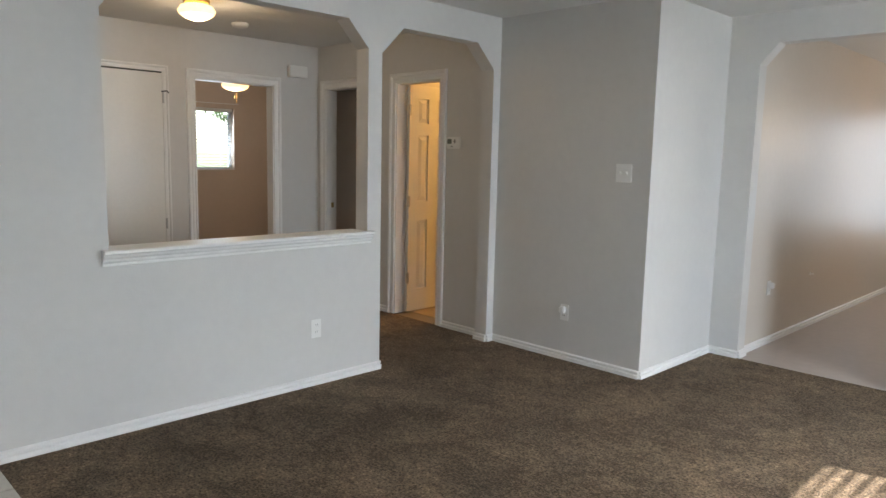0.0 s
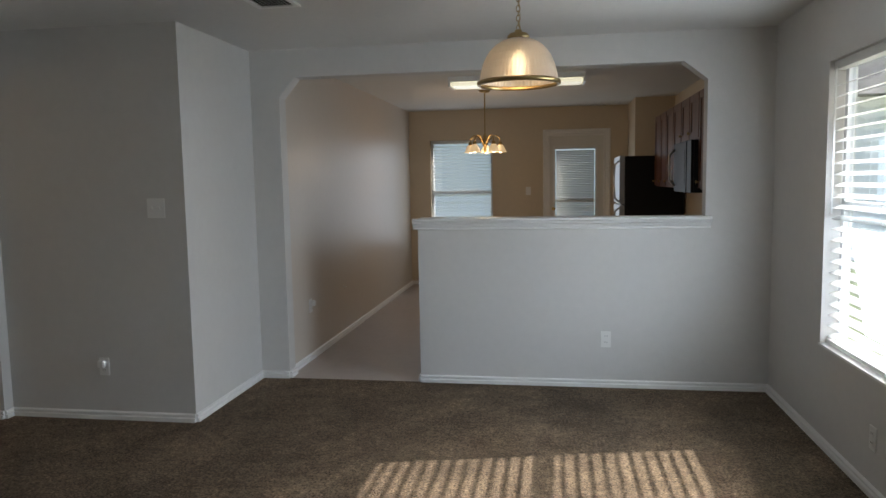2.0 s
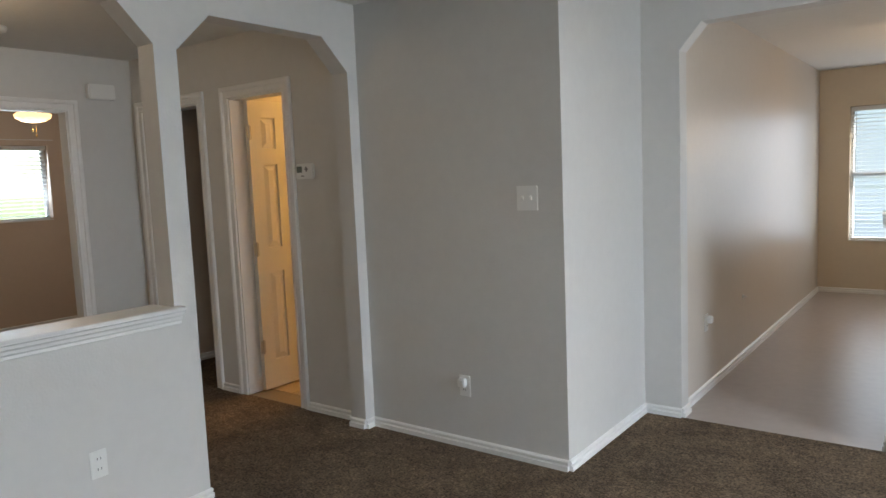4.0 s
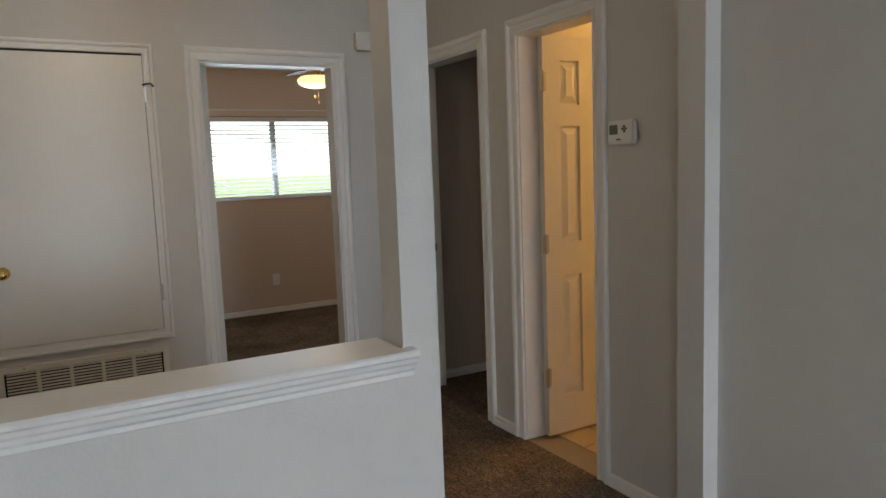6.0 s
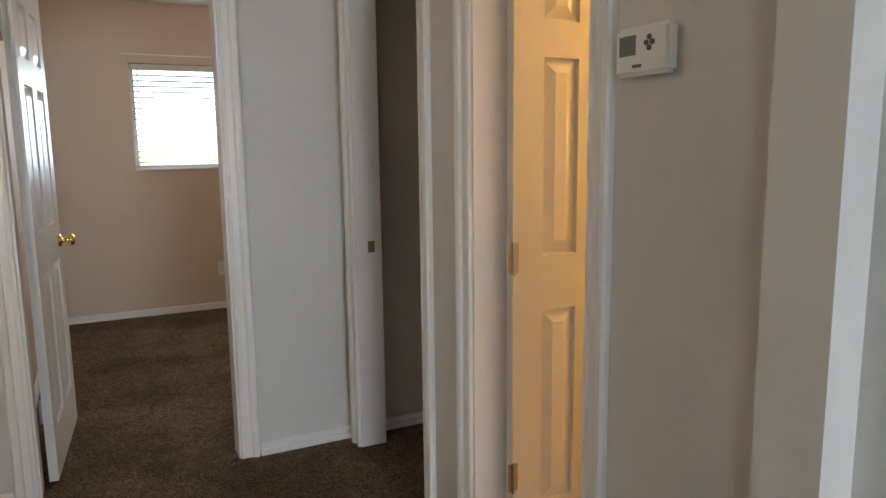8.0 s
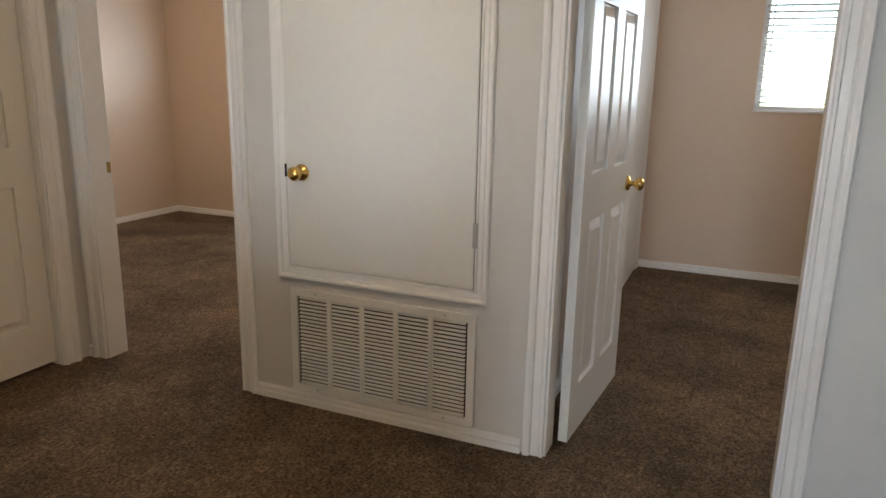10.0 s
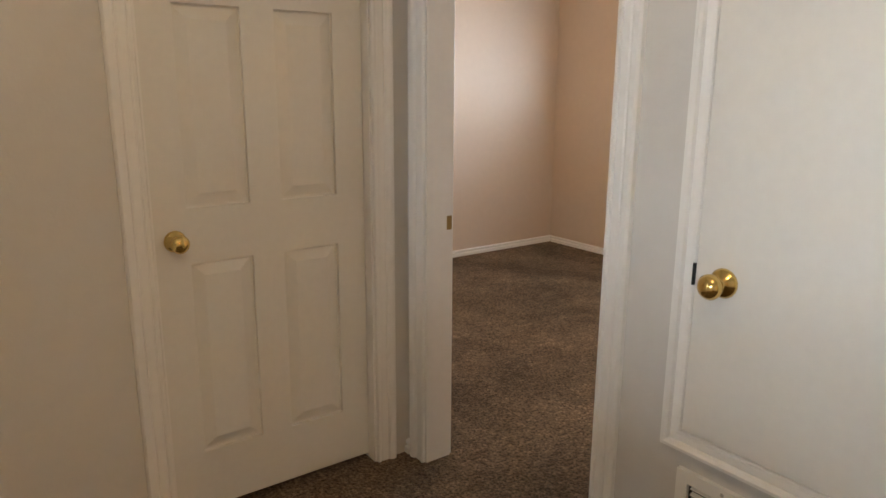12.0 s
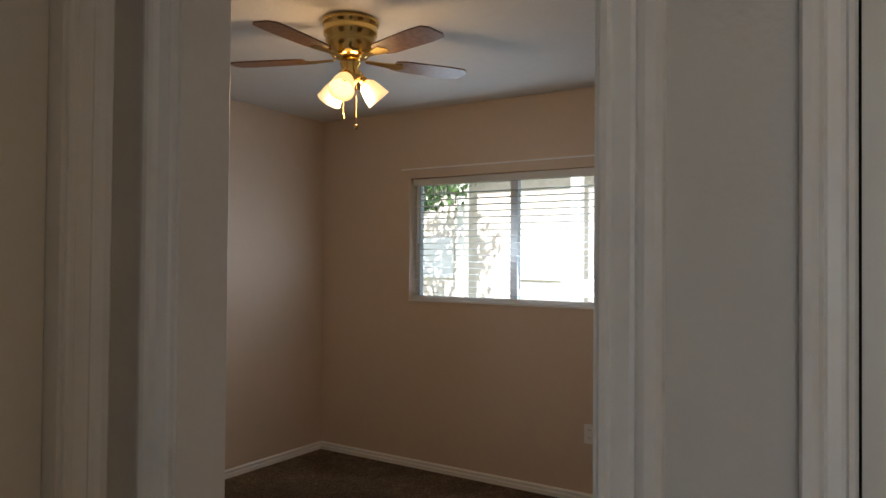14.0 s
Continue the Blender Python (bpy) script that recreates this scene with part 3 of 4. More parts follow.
# ---------- windows ----------
def window(name, facing, c, u0, u1, z0, z1, thick, split, tilt, pitch, label, depth=0.05, blind_top=None, valance=True, bw=.05, drop=0.0):
    """Frame, sashes, panes and a slatted blind in an opening; depth runs into the wall."""
    f = side(facing, c)
    root = structure(new(name), label, "window")
    def bx(b, a0, a1, b0, b1, d0, d1):
        p, q = Vector(f(a0, b0, d0)), Vector(f(a1, b1, d1))
        b.box(min(p.x, q.x), max(p.x, q.x), min(p.y, q.y), max(p.y, q.y), min(p.z, q.z), max(p.z, q.z))
    e, g0, g1 = .035, -thick + .02, -thick + .06
    b = Build()
    bx(b, u0, u1, z0, z0 + e, g0, g1), bx(b, u0, u1, z1 - e, z1, g0, g1)
    bx(b, u0, u0 + e, z0 + e, z1 - e, g0, g1), bx(b, u1 - e, u1, z0 + e, z1 - e, g0, g1)
    if split == "h":
        zm = (z0 + z1) / 2
        bx(b, u0 + e, u1 - e, zm - .025, zm + .025, g0, g1 + .005)
    elif split == "v":
        um = u0 + (u1 - u0) * .5
        bx(b, um - .025, um + .025, z0 + e, z1 - e, g0, g1 + .005)
    b.make("frame", VINYLFRAME, root)
    b = Build()
    bx(b, u0 + e, u1 - e, z0 + e, z1 - e, g0 + .015, g0 + .019)
    pane = b.make("pane", PANE, root)
    pane.visible_shadow = False
    b = Build()
    bx(b, u0 + .002, u1 - .002, z0, z0 + .012, -thick + .06, .012)
    b.make("sill", TRIM, root)
    # blind
    zt = (blind_top or z1) - .004
    b = Build()
    bx(b, u0 + .012, u1 - .012, zt - .045, zt, -depth - .02, -depth + .03)
    b.make("headrail", BLIND, root)
    run = Vector(f(u1 - .015, 0, 0)) - Vector(f(u0 + .015, 0, 0))
    a = radians(tilt)
    half, th = bw / 2, .0016
    prof = []
    for sgn, dz in ((1, th), (-1, -th)):
        for kk in (-1, -.5, 0, .5, 1):
            q = kk * sgn
            prof.append((q * half * math.cos(a), q * half * math.sin(a) + dz * .5 + .0025 * (1 - q * q)))
    o = Vector(f(u0 + .015, 0, -depth))
    sm = Build().prism([Vector(f(u0 + .015, z, -depth + d)) - o for d, z in prof], run).mesh("slat", BLIND)
    zb = z0 + .03 + drop
    n = int((zt - .06 - zb) / pitch)
    for i in range(n):
        s = new("slat", sm)
        s.parent, s.location = root, o + Vector((0, 0, zb + .03 + i * pitch))
    b = Build()
    bx(b, u0 + .015, u1 - .015, zb - .012, zb + .006, -depth - .024, -depth + .024)
    b.make("bottom_rail", BLIND, root)
    b = Build()
    for q in (.12, .5, .88):
        u = u0 + (u1 - u0) * q
        for d in (-half, half):
            bx(b, u - .001, u + .001, zb, zt - .04, -depth + d - .001, -depth + d + .001)
    b.make("cord", BLIND, root)
    b = Build()
    uw = u1 - .06 if facing in ("-x",) else u0 + .06
    bx(b, uw - .004, uw + .004, zt - .75 * (z1 - z0) * .7, zt - .03, -depth + .034, -depth + .042)
    b.make("wand", BLIND, root)
    return root


window("window_east", "-x", 1.217, EY0, EY1, EZ0, EZ1, .143, "h", -21, .058, "unseen added window with white slatted blinds, brightens the pass-through wall in sunlight")
# unseen window, added to let in more light from the east
window("window_unseen_added", "-x", 1.217, -.6, .6, EZ0, EZ1, .143, "h", -18, .058, "unseen added window with white slatted blinds, brightens the pass-through wall")
window("window_kitchen", "-y", 9.84, KW0, KW1, KZ0, KZ1, .14, "h", 6, .042, "kitchen window with white slatted blinds")
window("window_bedroom", "+x", -9.2, BW0, BW1, BZ0, BZ1, .14, "v", 3, .042, "sliding bedroom window with open white blinds")
window("window_far_bedroom", "+x", -9.09, FB0, FB1, FZ0, FZ1, .14, "v", 10, .042, "sliding bedroom window with white slatted blinds")

for x, y0, y1, z in ((-9.2, BW0 - .0, BW1 + .0, BZ1 + .04), (-9.09, FB0, FB1, FZ1 + .04)):
    tagged(Build().tube([(x + .012, y0 - .06, z + .02), (x + .03, y0 - .05, z + .02), (x + .03, y1 + .05, z + .02), (x + .012, y1 + .06, z + .02)], .005).make("curtain_rod", TRIM), "thin white curtain rod above a window", "curtain rod")


def kitchen_door():
    d = new("back_door")
    tagged(d, "white back door with a blind-covered glass panel", "door")
    g0, g1, gz0, gz1 = -.225, .335, .50, 1.90
    y0, y1 = 9.87, 9.914
    b = Build().box(KD0 + .012, g0, y0, y1, .01, KDH - .012).box(g1, KD1 - .012, y0, y1, .01, KDH - .012).box(g0, g1, y0, y1, .01, gz0).box(g0, g1, y0, y1, gz1, KDH - .012)
    b.make("leaf", DOOR, d)
    b = Build()
    for a in ((g0 - .02, g0 + .012, gz0 - .02, gz1 + .02), (g1 - .012, g1 + .02, gz0 - .02, gz1 + .02)):
        b.box(a[0], a[1], y0 - .016, y0 - .001, a[2], a[3])
    for z in (gz0, gz1):
        b.box(g0 + .012, g1 - .012, y0 - .016, y0 - .001, z - .016, z + .016)
    b.make("glazing_bead", TRIM, d)
    p = Build().box(g0, g1, y0 + .018, y0 + .022, gz0, gz1).make("pane", PANE, d)
    p.visible_shadow = False
    Build().box(g0 + .01, g1 - .01, y0 - .04, y0 - .017, gz1 - .03, gz1 + .012).make("headrail", BLIND, d)
    sm = Build().prism([(0, -.010, .009), (0, -.009, .010), (0, .010, -.009), (0, .009, -.010)], (g1 - g0 - .05, 0, 0)).mesh("slat", BLIND)
    for i in range(56):
        s = new("slat", sm)
        s.parent, s.location = d, (g0 + .025, y0 - .022, gz0 + .03 + i * .0238)
    Build().box(g0 + .012, g1 - .012, y0 - .012, y0 + .014, 1.155, 1.185).make("mid_bar", TRIM, d)
    for z in (.93, 1.06):
        k = new("knob", KNOB)
        k.parent, k.matrix_local = d, pose(KD0 + .065, y0, z) @ Matrix.Scale(1 if z < 1 else .8, 4)


kitchen_door()
casing("-y", 9.84, KD0, KD1, 0, KDH)
jamb("y", 9.841, 9.979, KD0, KD1, KDH)
# closed closet doorway in the far bedroom
casing("+y", 2.66, -8.96, -8.24, 0, DH)
tagged(Build().box(-8.955, -8.245, 2.661, 2.668, .01, DH - .005).make("closet_door", DOOR), "closed white closet door in the far bedroom", "door")


# ---------- wall fittings ----------
def outlet(facing, c, u, z, plugged=False):
    f = side(facing, c)
    o = new("wall_outlet")
    tagged(o, "white double wall outlet with a cover plate", "outlet", "wall outlets")
    def bx(b, a0, a1, b0, b1, d0, d1):
        p, q = Vector(f(a0, b0, d0)), Vector(f(a1, b1, d1))
        b.box(min(p.x, q.x), max(p.x, q.x), min(p.y, q.y), max(p.y, q.y), min(p.z, q.z), max(p.z, q.z))
    b = Build()
    bx(b, u - .035, u + .035, z - .057, z + .057, 0, .006)
    b.make("plate", PLASTIC, o, bevel=.002)
    for dz in (-.022, .022):
        b = Build()
        bx(b, u - .017, u + .017, z + dz - .014, z + dz + .014, .006, .009)
        b.make("socket", PLASTIC, o, bevel=.002)
        for du in (-.007, .007):
            b = Build()
            bx(b, u + du - .0015, u + du + .0015, z + dz - .002, z + dz + .007, .009, .0095)
            b.make("slot", SLOT, o)
    if plugged:
        b = Build()
        bx(b, u - .024, u + .02, z + .0, z + .045, .0096, .045)
        tagged(b.make("plug_cover", PLASTIC, o, bevel=.006), "white plug-in air freshener")
    return o


outlet("-y", 4.03, -3.035, .34, True)
outlet("-y", 5.04, .135, .343)
outlet("+x", -3.71, 2.386, .354)
outlet("-x", 1.217, 3.44, .27)
outlet("+x", -2.24, 5.62, .45, True)
outlet("+x", -9.09, 3.95, .34)
outlet("+x", -9.2, .21, .40)


def switch_plate():
    s = new("light_switch")
    tagged(s, "white double light switch plate", "light switch")
    x, z = -2.62, 1.337
    Build().box(x - .058, x + .058, 4.023, 4.0298, z - .06, z + .06).make("plate", PLASTIC, s, bevel=.002)
    for d in (-.023, .023):
        b = Build()
        b.prism([(x + d - .005, 4.023, z - .012), (x + d - .005, 4.011, z + .003), (x + d - .005, 4.013, z + .008), (x + d - .005, 4.023, z + .012)], (.01, 0, 0))
        b.make("toggle", PLASTIC, s)


switch_plate()


def kitchen_switch():
    s = new("light_switch")
    tagged(s, "small white light switch plate on the kitchen wall", "light switch")
    x, z, y = -.58, 1.31, 9.84
    Build().box(x - .035, x + .035, y - .007, y - .0002, z - .057, z + .057).make("plate", PLASTIC, s, bevel=.002)
    Build().prism([(x - .005, y - .007, z - .012), (x - .005, y - .019, z + .003), (x - .005, y - .017, z + .008), (x - .005, y - .007, z + .012)], (.01, 0, 0)).make("toggle", PLASTIC, s)


kitchen_switch()


def thermostat():
    t = new("thermostat")
    tagged(t, "white wall thermostat with a small grey display", "thermostat")
    x, z, y = -4.168, 1.527, 4.03
    Build().box(x - .075, x + .075, y - .03, y - .0005, z - .047, z + .047).make("case", PLASTIC, t, bevel=.008)
    Build().box(x - .058, x - .012, y - .0315, y - .0295, z - .008, z + .03).make("display", LCD, t)
    b = Build()
    for dx, dz in ((.018, .012), (.034, .012), (.026, .022), (.026, .002)):
        b.lathe([(.0055, 0), (.0055, .003), (0, .0035)], Matrix.Translation((x + dx, y - .03, z + dz)) @ pose(0, 0, 0, 90), 10)
    b.make("button", SLOT, t)
    Build().box(x - .02, x + .005, y - .0312, y - .0295, z - .032, z - .026).make("marking", SLOT, t)


thermostat()
tagged(Build().box(-6.079, -6.02, 3.672, 3.872, 2.13, 2.238).make("door_chime", PLASTIC, bevel=.008), "white plastic door chime box high on the wall", "door chime")
tagged(Build().lathe([(0, 0), (.065, 0), (.068, -.012), (.06, -.03), (.035, -.038), (0, -.038)], Matrix.Translation((-5.48, 2.87, H)), 28).make("smoke_detector", PLASTIC, smooth=True), "round white smoke detector on the hall ceiling", "smoke detector")
stop = tagged(Build().lathe([(0, 0), (.012, 0), (.012, .006), (.007, .008), (.007, .055), (.011, .058), (.011, .07), (0, .072)], pose(-5.03, .514, .04, -90), 12).make("door_stop", BRASS, smooth=True), "small brass door stop on the baseboard", "door stop")


def ceiling_vent():
    v = new("ceiling_vent")
    tagged(v, "white metal ceiling air register with dark slots", "air vent")
    x0, x1, y0, y1 = -1.82, -1.58, 3.50, 3.83
    b = Build()
    for a in ((x0, x1, y0, y0 + .025), (x0, x1, y1 - .025, y1), (x0, x0 + .025, y0 + .025, y1 - .025), (x1 - .025, x1, y0 + .025, y1 - .025)):
        b.box(*a, H - .012, H - .0005)
    b.make("frame", PLASTIC, v)
    # no hollow duct here: its darkness is painted on a thin sheet
    Build().box(x0 + .02, x1 - .02, y0 + .02, y1 - .02, H - .003, H - .0008).make("duct_shade", GAP_SHADE, v)
    sm = Build().prism([(0, 0, -.003), (.002, 0, -.003), (.016, 0, -.012), (.014, 0, -.012)], (0, y1 - y0 - .05, 0)).mesh("louvre", PLASTIC)
    for i in range(9):
        o = new("louvre", sm)
        o.parent, o.location = v, (x0 + .03 + i * .021, y0 + .025, H)


ceiling_vent()


# ---------- lamps ----------
def pendant():
    p = new("pendant_lamp")
    p.location = (-.398, 3.735, -.035)
    tagged(p, "lit ribbed glass dome pendant lamp with brass rim and chain", "pendant lamp")
    prof = [(.045, 2.219), (.068, 2.215), (.098, 2.203), (.124, 2.187), (.150, 2.162), (.173, 2.132), (.190, 2.095), (.201, 2.06), (.208, 2.025), (.211, 2.005)]
    prof = [(r * .94, z) for r, z in prof]
    Build().lathe(prof + [(r - .004, z) for r, z in prof[::-1]], seg=120, wobble=.012).make("shade", RIBBED, p)
    Build().lathe([(.197, 2.006), (.209, 2.008), (.214, 2.0), (.212, 1.99), (.199, 1.985), (.194, 1.992), (.197, 2.006)], seg=64).make("rim", ANTIQUE, p, smooth=True)
    Build().lathe([(0, 2.262), (.018, 2.262), (.02, 2.25), (.045, 2.245), (.056, 2.232), (.058, 2.218), (.03, 2.216), (.022, 2.15), (0, 2.15)], seg=32).make("cap", ANTIQUE, p, smooth=True)
    Build().lathe([(0, 2.155), (.016, 2.15), (.034, 2.11), (.036, 2.085), (.026, 2.06), (0, 2.05)], seg=20).make("bulb", BULB, p, smooth=True)
    b = Build()
    z, i = 2.258, 0
    while z < 2.465:
        pts = [(.010 * math.cos(a) * (i % 2 == 0), .010 * math.cos(a) * (i % 2), z + .014 + .016 * math.sin(a)) for a in [6.28318531 * q / 12 for q in range(13)]]
        b.tube(pts, .0022, 6)
        z, i = z + .024, i + 1
    b.make("chain", ANTIQUE, p, smooth=True)
    Build().lathe([(0, 2.45), (.02, 2.45), (.05, 2.46), (.06, 2.4745), (0, 2.4745)], seg=28).make("canopy", ANTIQUE, p, smooth=True)
    Build().tube([(.004, 0, 2.26), (.008, .006, 2.34), (.003, 0, 2.455)], .002, 6).make("flex", ANTIQUE, p)


pendant()


def chandelier():
    c = new("chandelier")
    c.location = (-.972, 7.8, -.001)
    tagged(c, "lit brass chandelier with five small glass shades", "chandelier")
    Build().lathe([(0, 2.41), (.015, 2.41), (.05, 2.42), (.065, 2.4395), (0, 2.4395)], seg=28).make("canopy", ANTIQUE, c, smooth=True)
    Build().tube([(0, 0, 2.42), (0, 0, 1.95)], .007, 8).make("stem", ANTIQUE, c)
    Build().lathe([(0, 1.98), (.012, 1.975), (.02, 1.95), (.014, 1.93), (.03, 1.90), (.034, 1.87), (.02, 1.84), (.012, 1.82), (.02, 1.80), (.01, 1.77), (0, 1.765)], seg=20).make("body", ANTIQUE, c, smooth=True)
    for i in range(5):
        a = radians(72 * i + 20)
        u, v = math.cos(a), math.sin(a)
        pts = [(.02, 1.86), (.045, 1.90), (.085, 1.95), (.13, 1.96), (.165, 1.93), (.175, 1.88)]
        Build().tube([(r * u, r * v, z) for r, z in pts], .006, 8).make("arm", ANTIQUE, c, smooth=True)
        m = Matrix.Translation((.175 * u, .175 * v, 0))
        Build().lathe([(0, 1.89), (.018, 1.888), (.022, 1.86), (.02, 1.85), (0, 1.85)], m, 16).make("socket", ANTIQUE, c, smooth=True)
        Build().lathe([(.02, 1.858), (.03, 1.85), (.045, 1.82), (.058, 1.79), (.070, 1.775), (.067, 1.775), (.055, 1.792), (.042, 1.82), (.02, 1.852)], m, 24).make("shade", AMBER, c, smooth=True)
        Build().lathe([(0, 1.84), (.014, 1.83), (.022, 1.80), (.018, 1.775), (0, 1.762)], m, 14).make("bulb", BULB, c, smooth=True)


chandelier()


def fluorescent():
    f = new("fluorescent_fixture")
    tagged(f, "long lit fluorescent box on the kitchen ceiling", "ceiling light")
    Build().box(-1.205, .06, 6.69, 6.97, H - .05, H - .0005).make("body", PLASTIC, f)
    Build().box(-1.18, .035, 6.685, 6.975, H - .085, H - .051).make("diffuser", TUBE, f, bevel=.012)
    for x in (-1.205, .04):
        Build().box(x, x + .022, 6.68, 6.98, H - .09, H - .051).make("end_cap", PLASTIC, f)


fluorescent()


def hall_light():
    h = new("hall_ceiling_light")
    h.location = (-4.885, 2.225, 0)
    tagged(h, "lit cut-glass bowl ceiling light with a brass collar", "ceiling light")
    Build().lathe([(0, H - .0005), (.085, H - .0005), (.09, H - .02), (.075, H - .035), (0, H - .035)], seg=32).make("collar", BRASS, h, smooth=True)
    s = Build().lathe([(.07, H - .036), (.105, H - .05), (.122, H - .08), (.112, H - .105), (.075, H - .13), (.03, H - .145), (0, H - .148)], seg=40, wobble=.02).make("bowl", FROST, h)


hall_light()


def ceiling_fan(name, x, y, turn, bowl=False):
    """A hugger fan, five blades at rest, with three or four tulip lamps."""
    f = new(name)
    f.location = (x, y, 0)
    tagged(f, "brass ceiling fan with dark wood blades and lit tulip shades", "ceiling fan")
    Build().lathe([(0, 2.4395), (.118, 2.4395), (.125, 2.43), (.120, 2.415), (.112, 2.41), (.116, 2.395), (.116, 2.375), (.106, 2.365), (.108, 2.345), (.095, 2.30), (.075, 2.28), (.05, 2.275), (0, 2.275)], seg=40).make("motor", BRASS, f, smooth=True)
    Build().lathe([(0, 2.276), (.04, 2.276), (.045, 2.25), (.035, 2.23), (.05, 2.215), (.05, 2.19), (.03, 2.17), (.012, 2.15), (0, 2.145)], seg=28).make("light_kit", BRASS, f, smooth=True)
    zb = 2.268
    bl = Build()
    outline = [(.20, -.045), (.24, -.058), (.46, -.066), (.525, -.060), (.545, -.035), (.545, .035), (.525, .060), (.46, .066), (.24, .058), (.20, .045)]
    bl.prism([(u, v, .0) for u, v in outline], (0, 0, .006))
    blade = bl.mesh("blade", BLADE)
    iron = Build().prism([(.07, -.012, 0), (.16, -.02, -.004), (.23, -.035, -.004), (.25, 0, -.004), (.23, .035, -.004), (.16, .02, -.004), (.07, .012, 0)], (0, 0, .005)).mesh("blade_iron", BRASS)
    for i in range(5):
        m = pose(0, 0, zb, 0, 0, turn + 72 * i) @ pose(0, 0, 0, -6)
        for me, nm in ((blade, "blade"), (iron, "blade_iron")):
            o = new(nm, me)
            o.parent, o.matrix_local = f, m
    if bowl:
        Build().lathe([(.05, 2.20), (.12, 2.19), (.15, 2.165), (.14, 2.135), (.10, 2.11), (.05, 2.10), (0, 2.097)], seg=40, wobble=.015).make("bowl", FROST, f)
    for i in range(0 if bowl else 3):
        m = pose(0, 0, 2.20, 0, 0, 120 * i + 25) @ pose(.045, 0, 0, 0, 137, 0)
        Build().lathe([(0, 0), (.018, 0), (.02, .03), (0, .03)], m, 16).make("socket", BRASS, f, smooth=True)
        Build().lathe([(.022, .03), (.036, .045), (.046, .075), (.05, .10), (.056, .125), (.053, .125), (.046, .10), (.042, .075), (.02, .035)], m, 24).make("shade", FROST, f, smooth=True)
    for dx, dy, z in ((.02, -.02, 2.03), (-.015, .025, 1.985)):
        b = Build().tube([(dx, dy, 2.16), (dx, dy, z)], .001, 5)
        b.lathe([(0, z + .008), (.006, z + .004), (.007, z - .014), (0, z - .018)], Matrix.Translation((dx, dy, 0)), 10)
        b.make("pull_chain", BRASS, f)


ceiling_fan("ceiling_fan", -7.575, -.26, 4)
ceiling_fan("ceiling_fan", -7.65, 3.98, 40, True)


# ---------- kitchen things ----------
def cabinet(y0, y1, z0, z1, doors):
    c = new("wall_cabinet")
    tagged(c, "dark cherry wood wall cabinet with framed doors", "cabinet", "kitchen wall cabinets")
    xf = .89
    Build().box(xf, 1.2165, y0 + .001, y1 - .001, z0, z1).make("body", CHERRY, c)
    w = (y1 - y0) / doors
    for i in range(doors):
        a, e, s = y0 + i * w + .012, y0 + (i + 1) * w - .012, .055
        b = Build().box(xf - .019, xf - .001, a, a + s, z0 + .012, z1 - .012).box(xf - .019, xf - .001, e - s, e, z0 + .012, z1 - .012)
        b.box(xf - .019, xf - .001, a + s, e - s, z0 + .012, z0 + .012 + s).box(xf - .019, xf - .001, a + s, e - s, z1 - .012 - s, z1 - .012)
        d = b.make("door", CHERRY, c)
        Build().box(xf - .012, xf - .001, a + s, e - s, z0 + .012 + s, z1 - .012 - s).make("panel", CHERRY, d)
        k = Build().lathe([(0, 0), (.006, 0), (.005, .012), (.012, .018), (.012, .024), (0, .027)], pose(xf - .019, e - .03, z0 + .06, 0, -90), 14).make("knob", ANTIQUE, d, smooth=True)


cabinet(5.17, 5.75, 1.37, 2.13, 1)
cabinet(5.75, 6.51, 1.76, 2.13, 2)
cabinet(6.51, 7.35, 1.37, 2.13, 2)
cabinet(7.35, 8.15, 1.37, 2.13, 2)


def microwave():
    m = new("microwave")
    tagged(m, "stainless over-the-range microwave with a curved handle", "microwave")
    y0, y1, z0, z1 = 5.755, 6.505, 1.345, 1.755
    Build().box(.84, 1.2165, y0, y1, z0, z1).make("body", BLACK, m, bevel=.004)
    Build().box(.815, .839, y0 + .18, y1, z0, z1).make("door", BLACK, m, bevel=.004)
    Build().box(.812, .8145, y0 + .24, y1 - .09, z0 + .07, z1 - .07).make("window", BLACK, m)
    Build().box(.82, .839, y0, y0 + .178, z0, z1).make("control_panel", BLACK, m, bevel=.003)
    Build().tube([(.815, y1 - .04, z0 + .05), (.775, y1 - .04, z0 + .09), (.765, y1 - .04, (z0 + z1) / 2), (.775, y1 - .04, z1 - .09), (.815, y1 - .04, z1 - .05)], .011, 10).make("handle", STEEL, m, smooth=True)


microwave()


def fridge():
    f = new("refrigerator")
    tagged(f, "black-sided refrigerator with stainless doors beside the pantry", "refrigerator")
    y0, y1 = 8.2, 8.96
    Build().box(.56, 1.2, y0, y1, .03, 1.71).make("body", BLACK, f, bevel=.006)
    Build().box(.50, .556, y0 + .004, y1 - .004, .10, 1.16).make("door", STEEL, f, bevel=.01)
    Build().box(.50, .556, y0 + .004, y1 - .004, 1.175, 1.715).make("freezer_door", STEEL, f, bevel=.01)
    for z0, z1 in ((.55, 1.13), (1.2, 1.66)):
        Build().tube([(.50, y0 + .06, z0), (.455, y0 + .06, z0 + .04), (.44, y0 + .06, (z0 + z1) / 2), (.455, y0 + .06, z1 - .04), (.50, y0 + .06, z1)], .011, 10).make("handle", STEEL, f, smooth=True)
    Build().box(.57, 1.19, y0 + .02, y1 - .02, .001, .029).make("foot", BLACK, f)


fridge()

# ---------- outside ----------
structure(Build().box(-400, 400, -400, 400, -.45, -.25).make("ground", GRASS), "green lawn around the house", "ground")


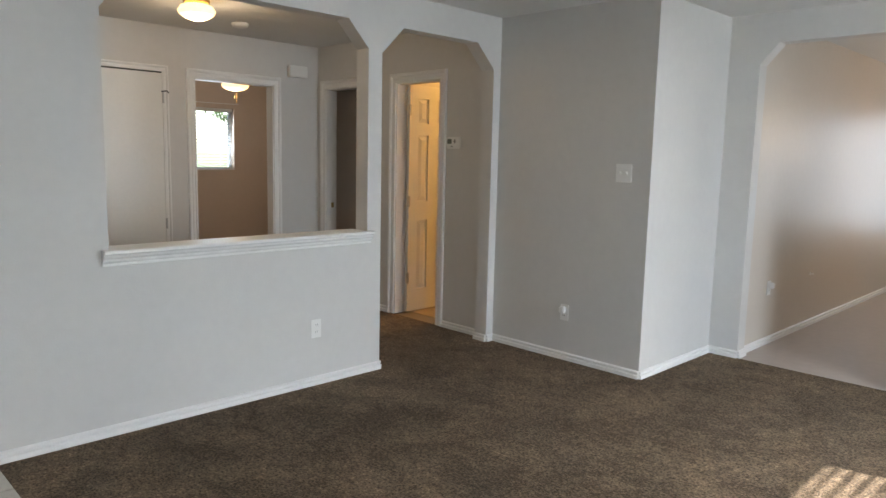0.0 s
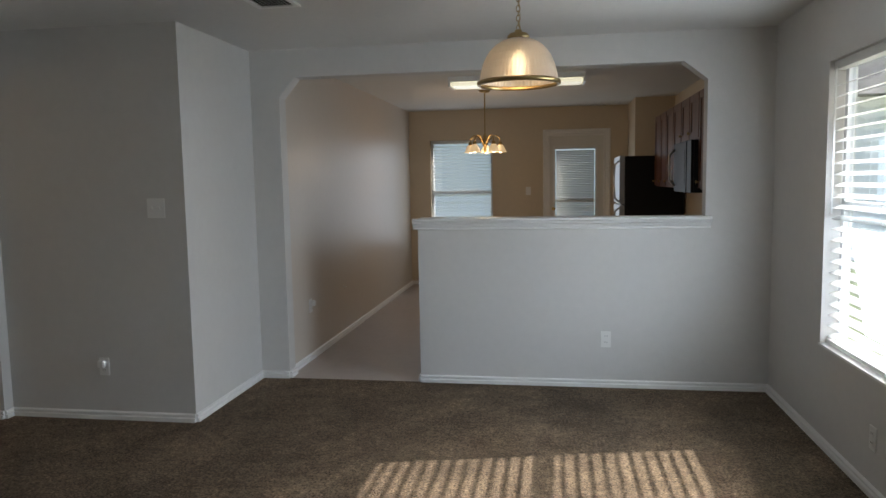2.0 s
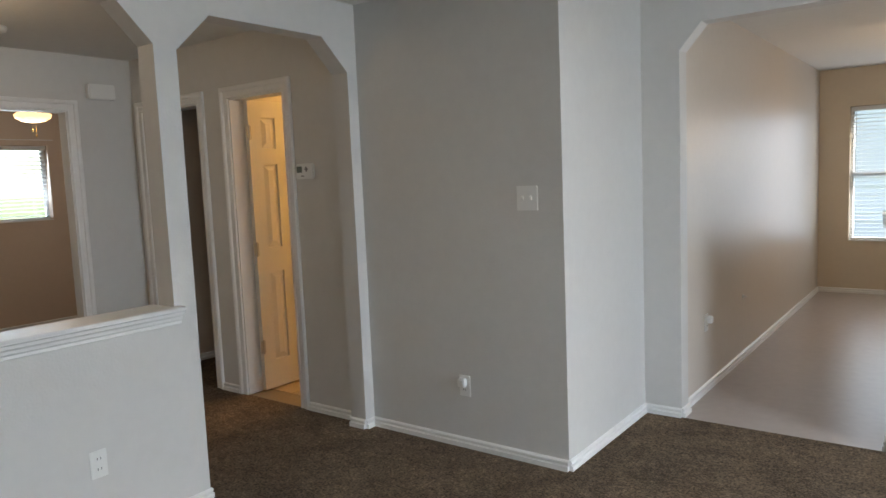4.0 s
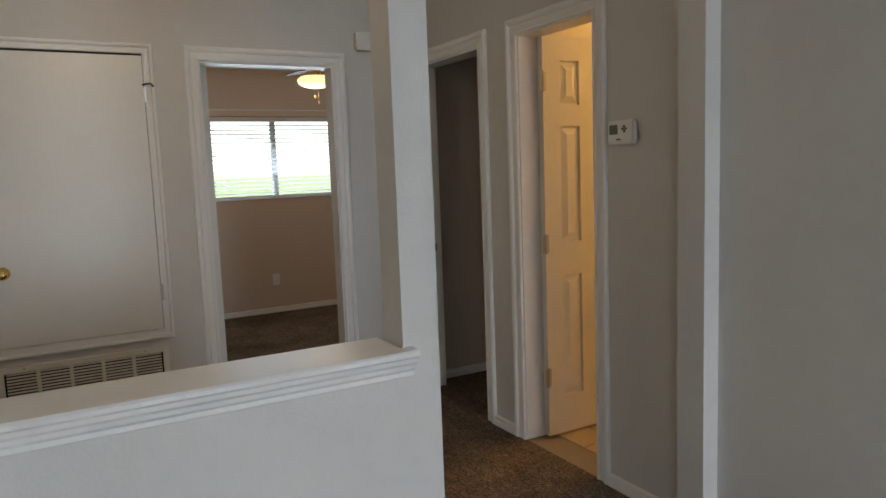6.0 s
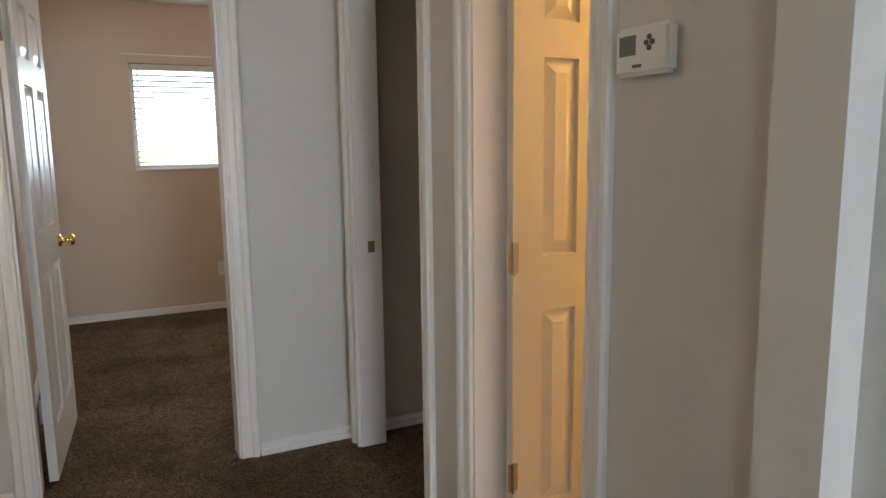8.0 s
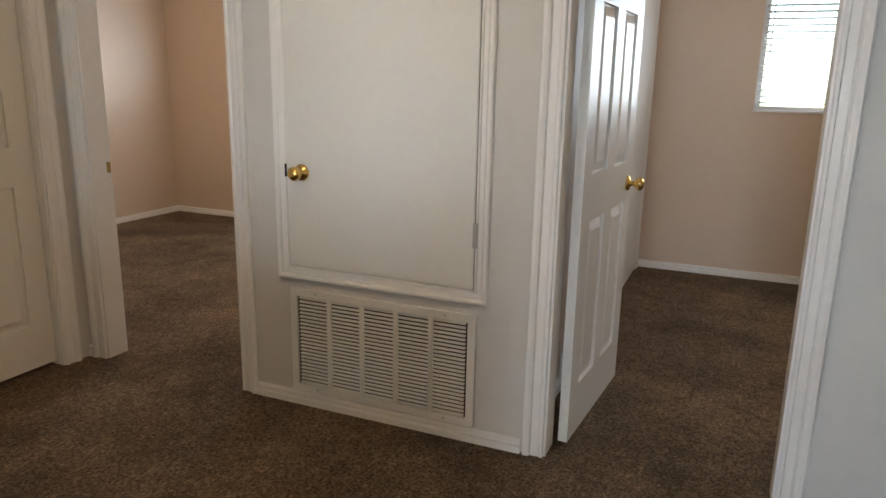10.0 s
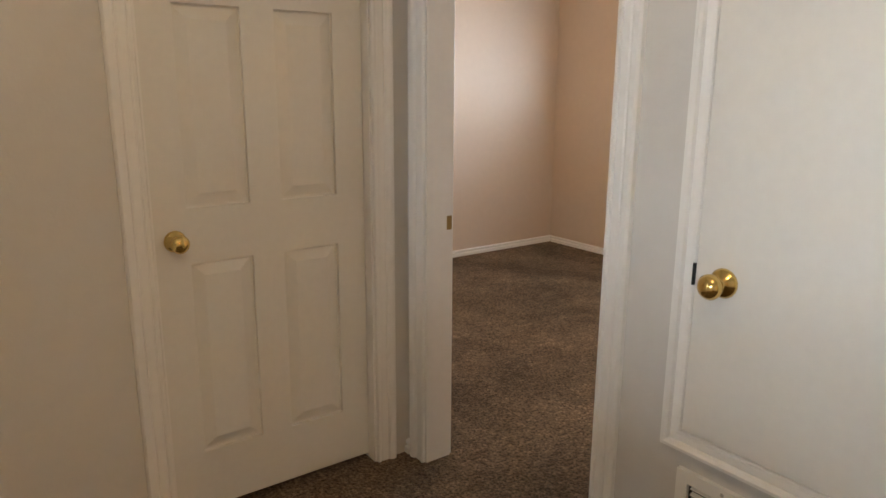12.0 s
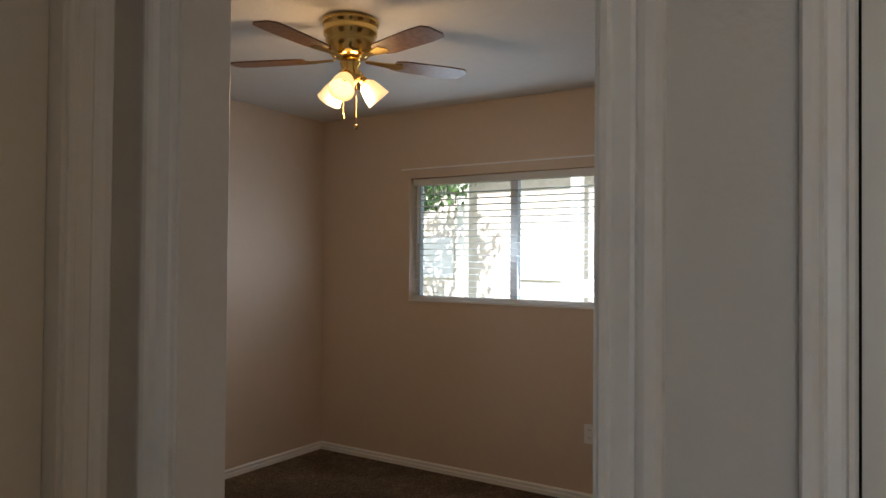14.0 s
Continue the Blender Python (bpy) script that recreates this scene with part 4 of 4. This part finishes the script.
def neighbour():
    h = new("neighbour_house")
    tagged(h, "pale lap-sided neighbouring house with shingle roof", "house")
    y = 15.0
    Build().box(-9, 9, y + .02, y + 7, -.25, 3.0).make("wall", SIDING, h)
    bd = Build().prism([(-9, y + .02, 0), (-9, y - .012, 0), (-9, y + .012, .15), (-9, y + .02, .15)], (18, 0, 0)).mesh("siding_board", SIDING)
    for i in range(21):
        o = new("siding_board", bd)
        o.parent, o.location = h, (0, 0, -.2 + i * .15)
    Build().prism([(-9.5, y - .5, 2.95), (-9.5, y + 7.5, 2.95), (-9.5, y + 3.5, 5.0)], (19, 0, 0)).make("roof", SHINGLE, h)
    Build().box(-2.6, -1.5, y - .03, y + .015, 1.2, 2.3).make("window", VINYLFRAME, h)


neighbour()


def street_house():
    h = new("street_house")
    tagged(h, "pale brick house across the lawn with porch posts", "house")
    Build().box(-34, -26, -22, -2, -.25, 4.6).make("wall", BRICK, h)
    Build().prism([(-25, -23, 4.5), (-35, -23, 4.5), (-30, -23, 7.4)], (0, 22, 0)).make("roof", SHINGLE, h)
    for y in (-16, -12, -8):
        Build().box(-25.95, -25.9, y - .8, y + .8, .8, 2.2).make("window", VINYLFRAME, h)
        Build().box(-25.1, -24.8, y + 1.6, y + 1.9, -.25, 4.5).make("post", TRIM, h)


street_house()
structure(Build().box(-21, -18, -60, 60, -.26, -.24).make("pavement", DRIVE), "pale concrete path across the lawn", "pavement")


def leaf_blob(b, c, r, n, size):
    for _ in range(n):
        d = Vector((random.gauss(0, 1), random.gauss(0, 1), random.gauss(0, .8))).normalized() * r * random.uniform(.45, 1.05)
        q = Euler((random.uniform(0, 6), random.uniform(0, 6), random.uniform(0, 6))).to_matrix()
        s = size * random.uniform(.6, 1.3)
        v = [b.bm.verts.new(Vector(c) + d + q @ Vector(p)) for p in ((-s, 0, 0), (0, -s * .45, s * .1), (s, 0, 0), (0, s * .45, s * .1))]
        b.bm.faces.new(v)


def tree(x, y, h, lean):
    t = new("tree")
    t.location = (x, y, -.25)
    tagged(t, "leafy garden tree with a brown trunk on the lawn", "tree", "garden trees")
    tops = []
    b = Build()
    for i, r in enumerate((.20, .17, .14)):
        b.lathe([(r, i * h * .15), (r * .85, (i + 1) * h * .15)], Matrix.Translation((lean * i * .1, 0, 0)), 10)
    for k in range(6):
        a = k * 1.05
        p = Vector((math.cos(a) * 1.3 + lean * .3, math.sin(a) * 1.3, h * random.uniform(.6, .85)))
        b.tube([(lean * .2, 0, h * .42), p * .6 + Vector((0, 0, h * .2)), p], .06, 6)
        tops.append(p)
    b.make("trunk", BARK, t)
    b = Build()
    for p in tops:
        leaf_blob(b, p, 1.1, 220, .14)
    tagged(b.make("crown", LEAF, t), kind="stuff")


for x, y, h, l in ((-16, -7.5, 5, .3), (-22.5, -11, 6, -.2), (-30, 17, 5, .2), (-33, 24, 6, 0)):
    tree(x, y, h, l)


def shrub(x, y, r):
    b = Build()
    leaf_blob(b, (0, 0, r * .6), r, 260, .09)
    s = b.make("shrub", LEAF)
    s.location = (x, y, -.25)
    tagged(s, "low leafy green shrub on the lawn", "shrub", "garden shrubs")


for x, y, r in ((-11.2, -2.6, .5), (-11.5, 3.2, .75), (-11.8, 4.4, .7), (-14.5, -3.4, .5), (-13, -1.2, .4)):
    shrub(x, y, r)

# ---------- tiles ----------
def tiles(parent, x0, x1, y0, y1, s, material, turn=0.0):
    me = Build().box(-s / 2 + .003, s / 2 - .003, -s / 2 + .003, s / 2 - .003, -.0055, 0).mesh("tile", material, bevel=.0015)
    ny, nx = int((y1 - y0) / s), int((x1 - x0) / s)
    for i in range(nx):
        for j in range(ny):
            o = new("tile", me)
            o.parent, o.location = parent, (x0 + (i + .5) * s, y1 - (j + .5) * s, 0)


tiles(FLOOR_ENTRY, -3.70, -2.2, -2.5, .67, .30, TILE)
tiles(FLOOR_BATH, -5.05, -3.6, 4.04, 6.2, .20, STONE)
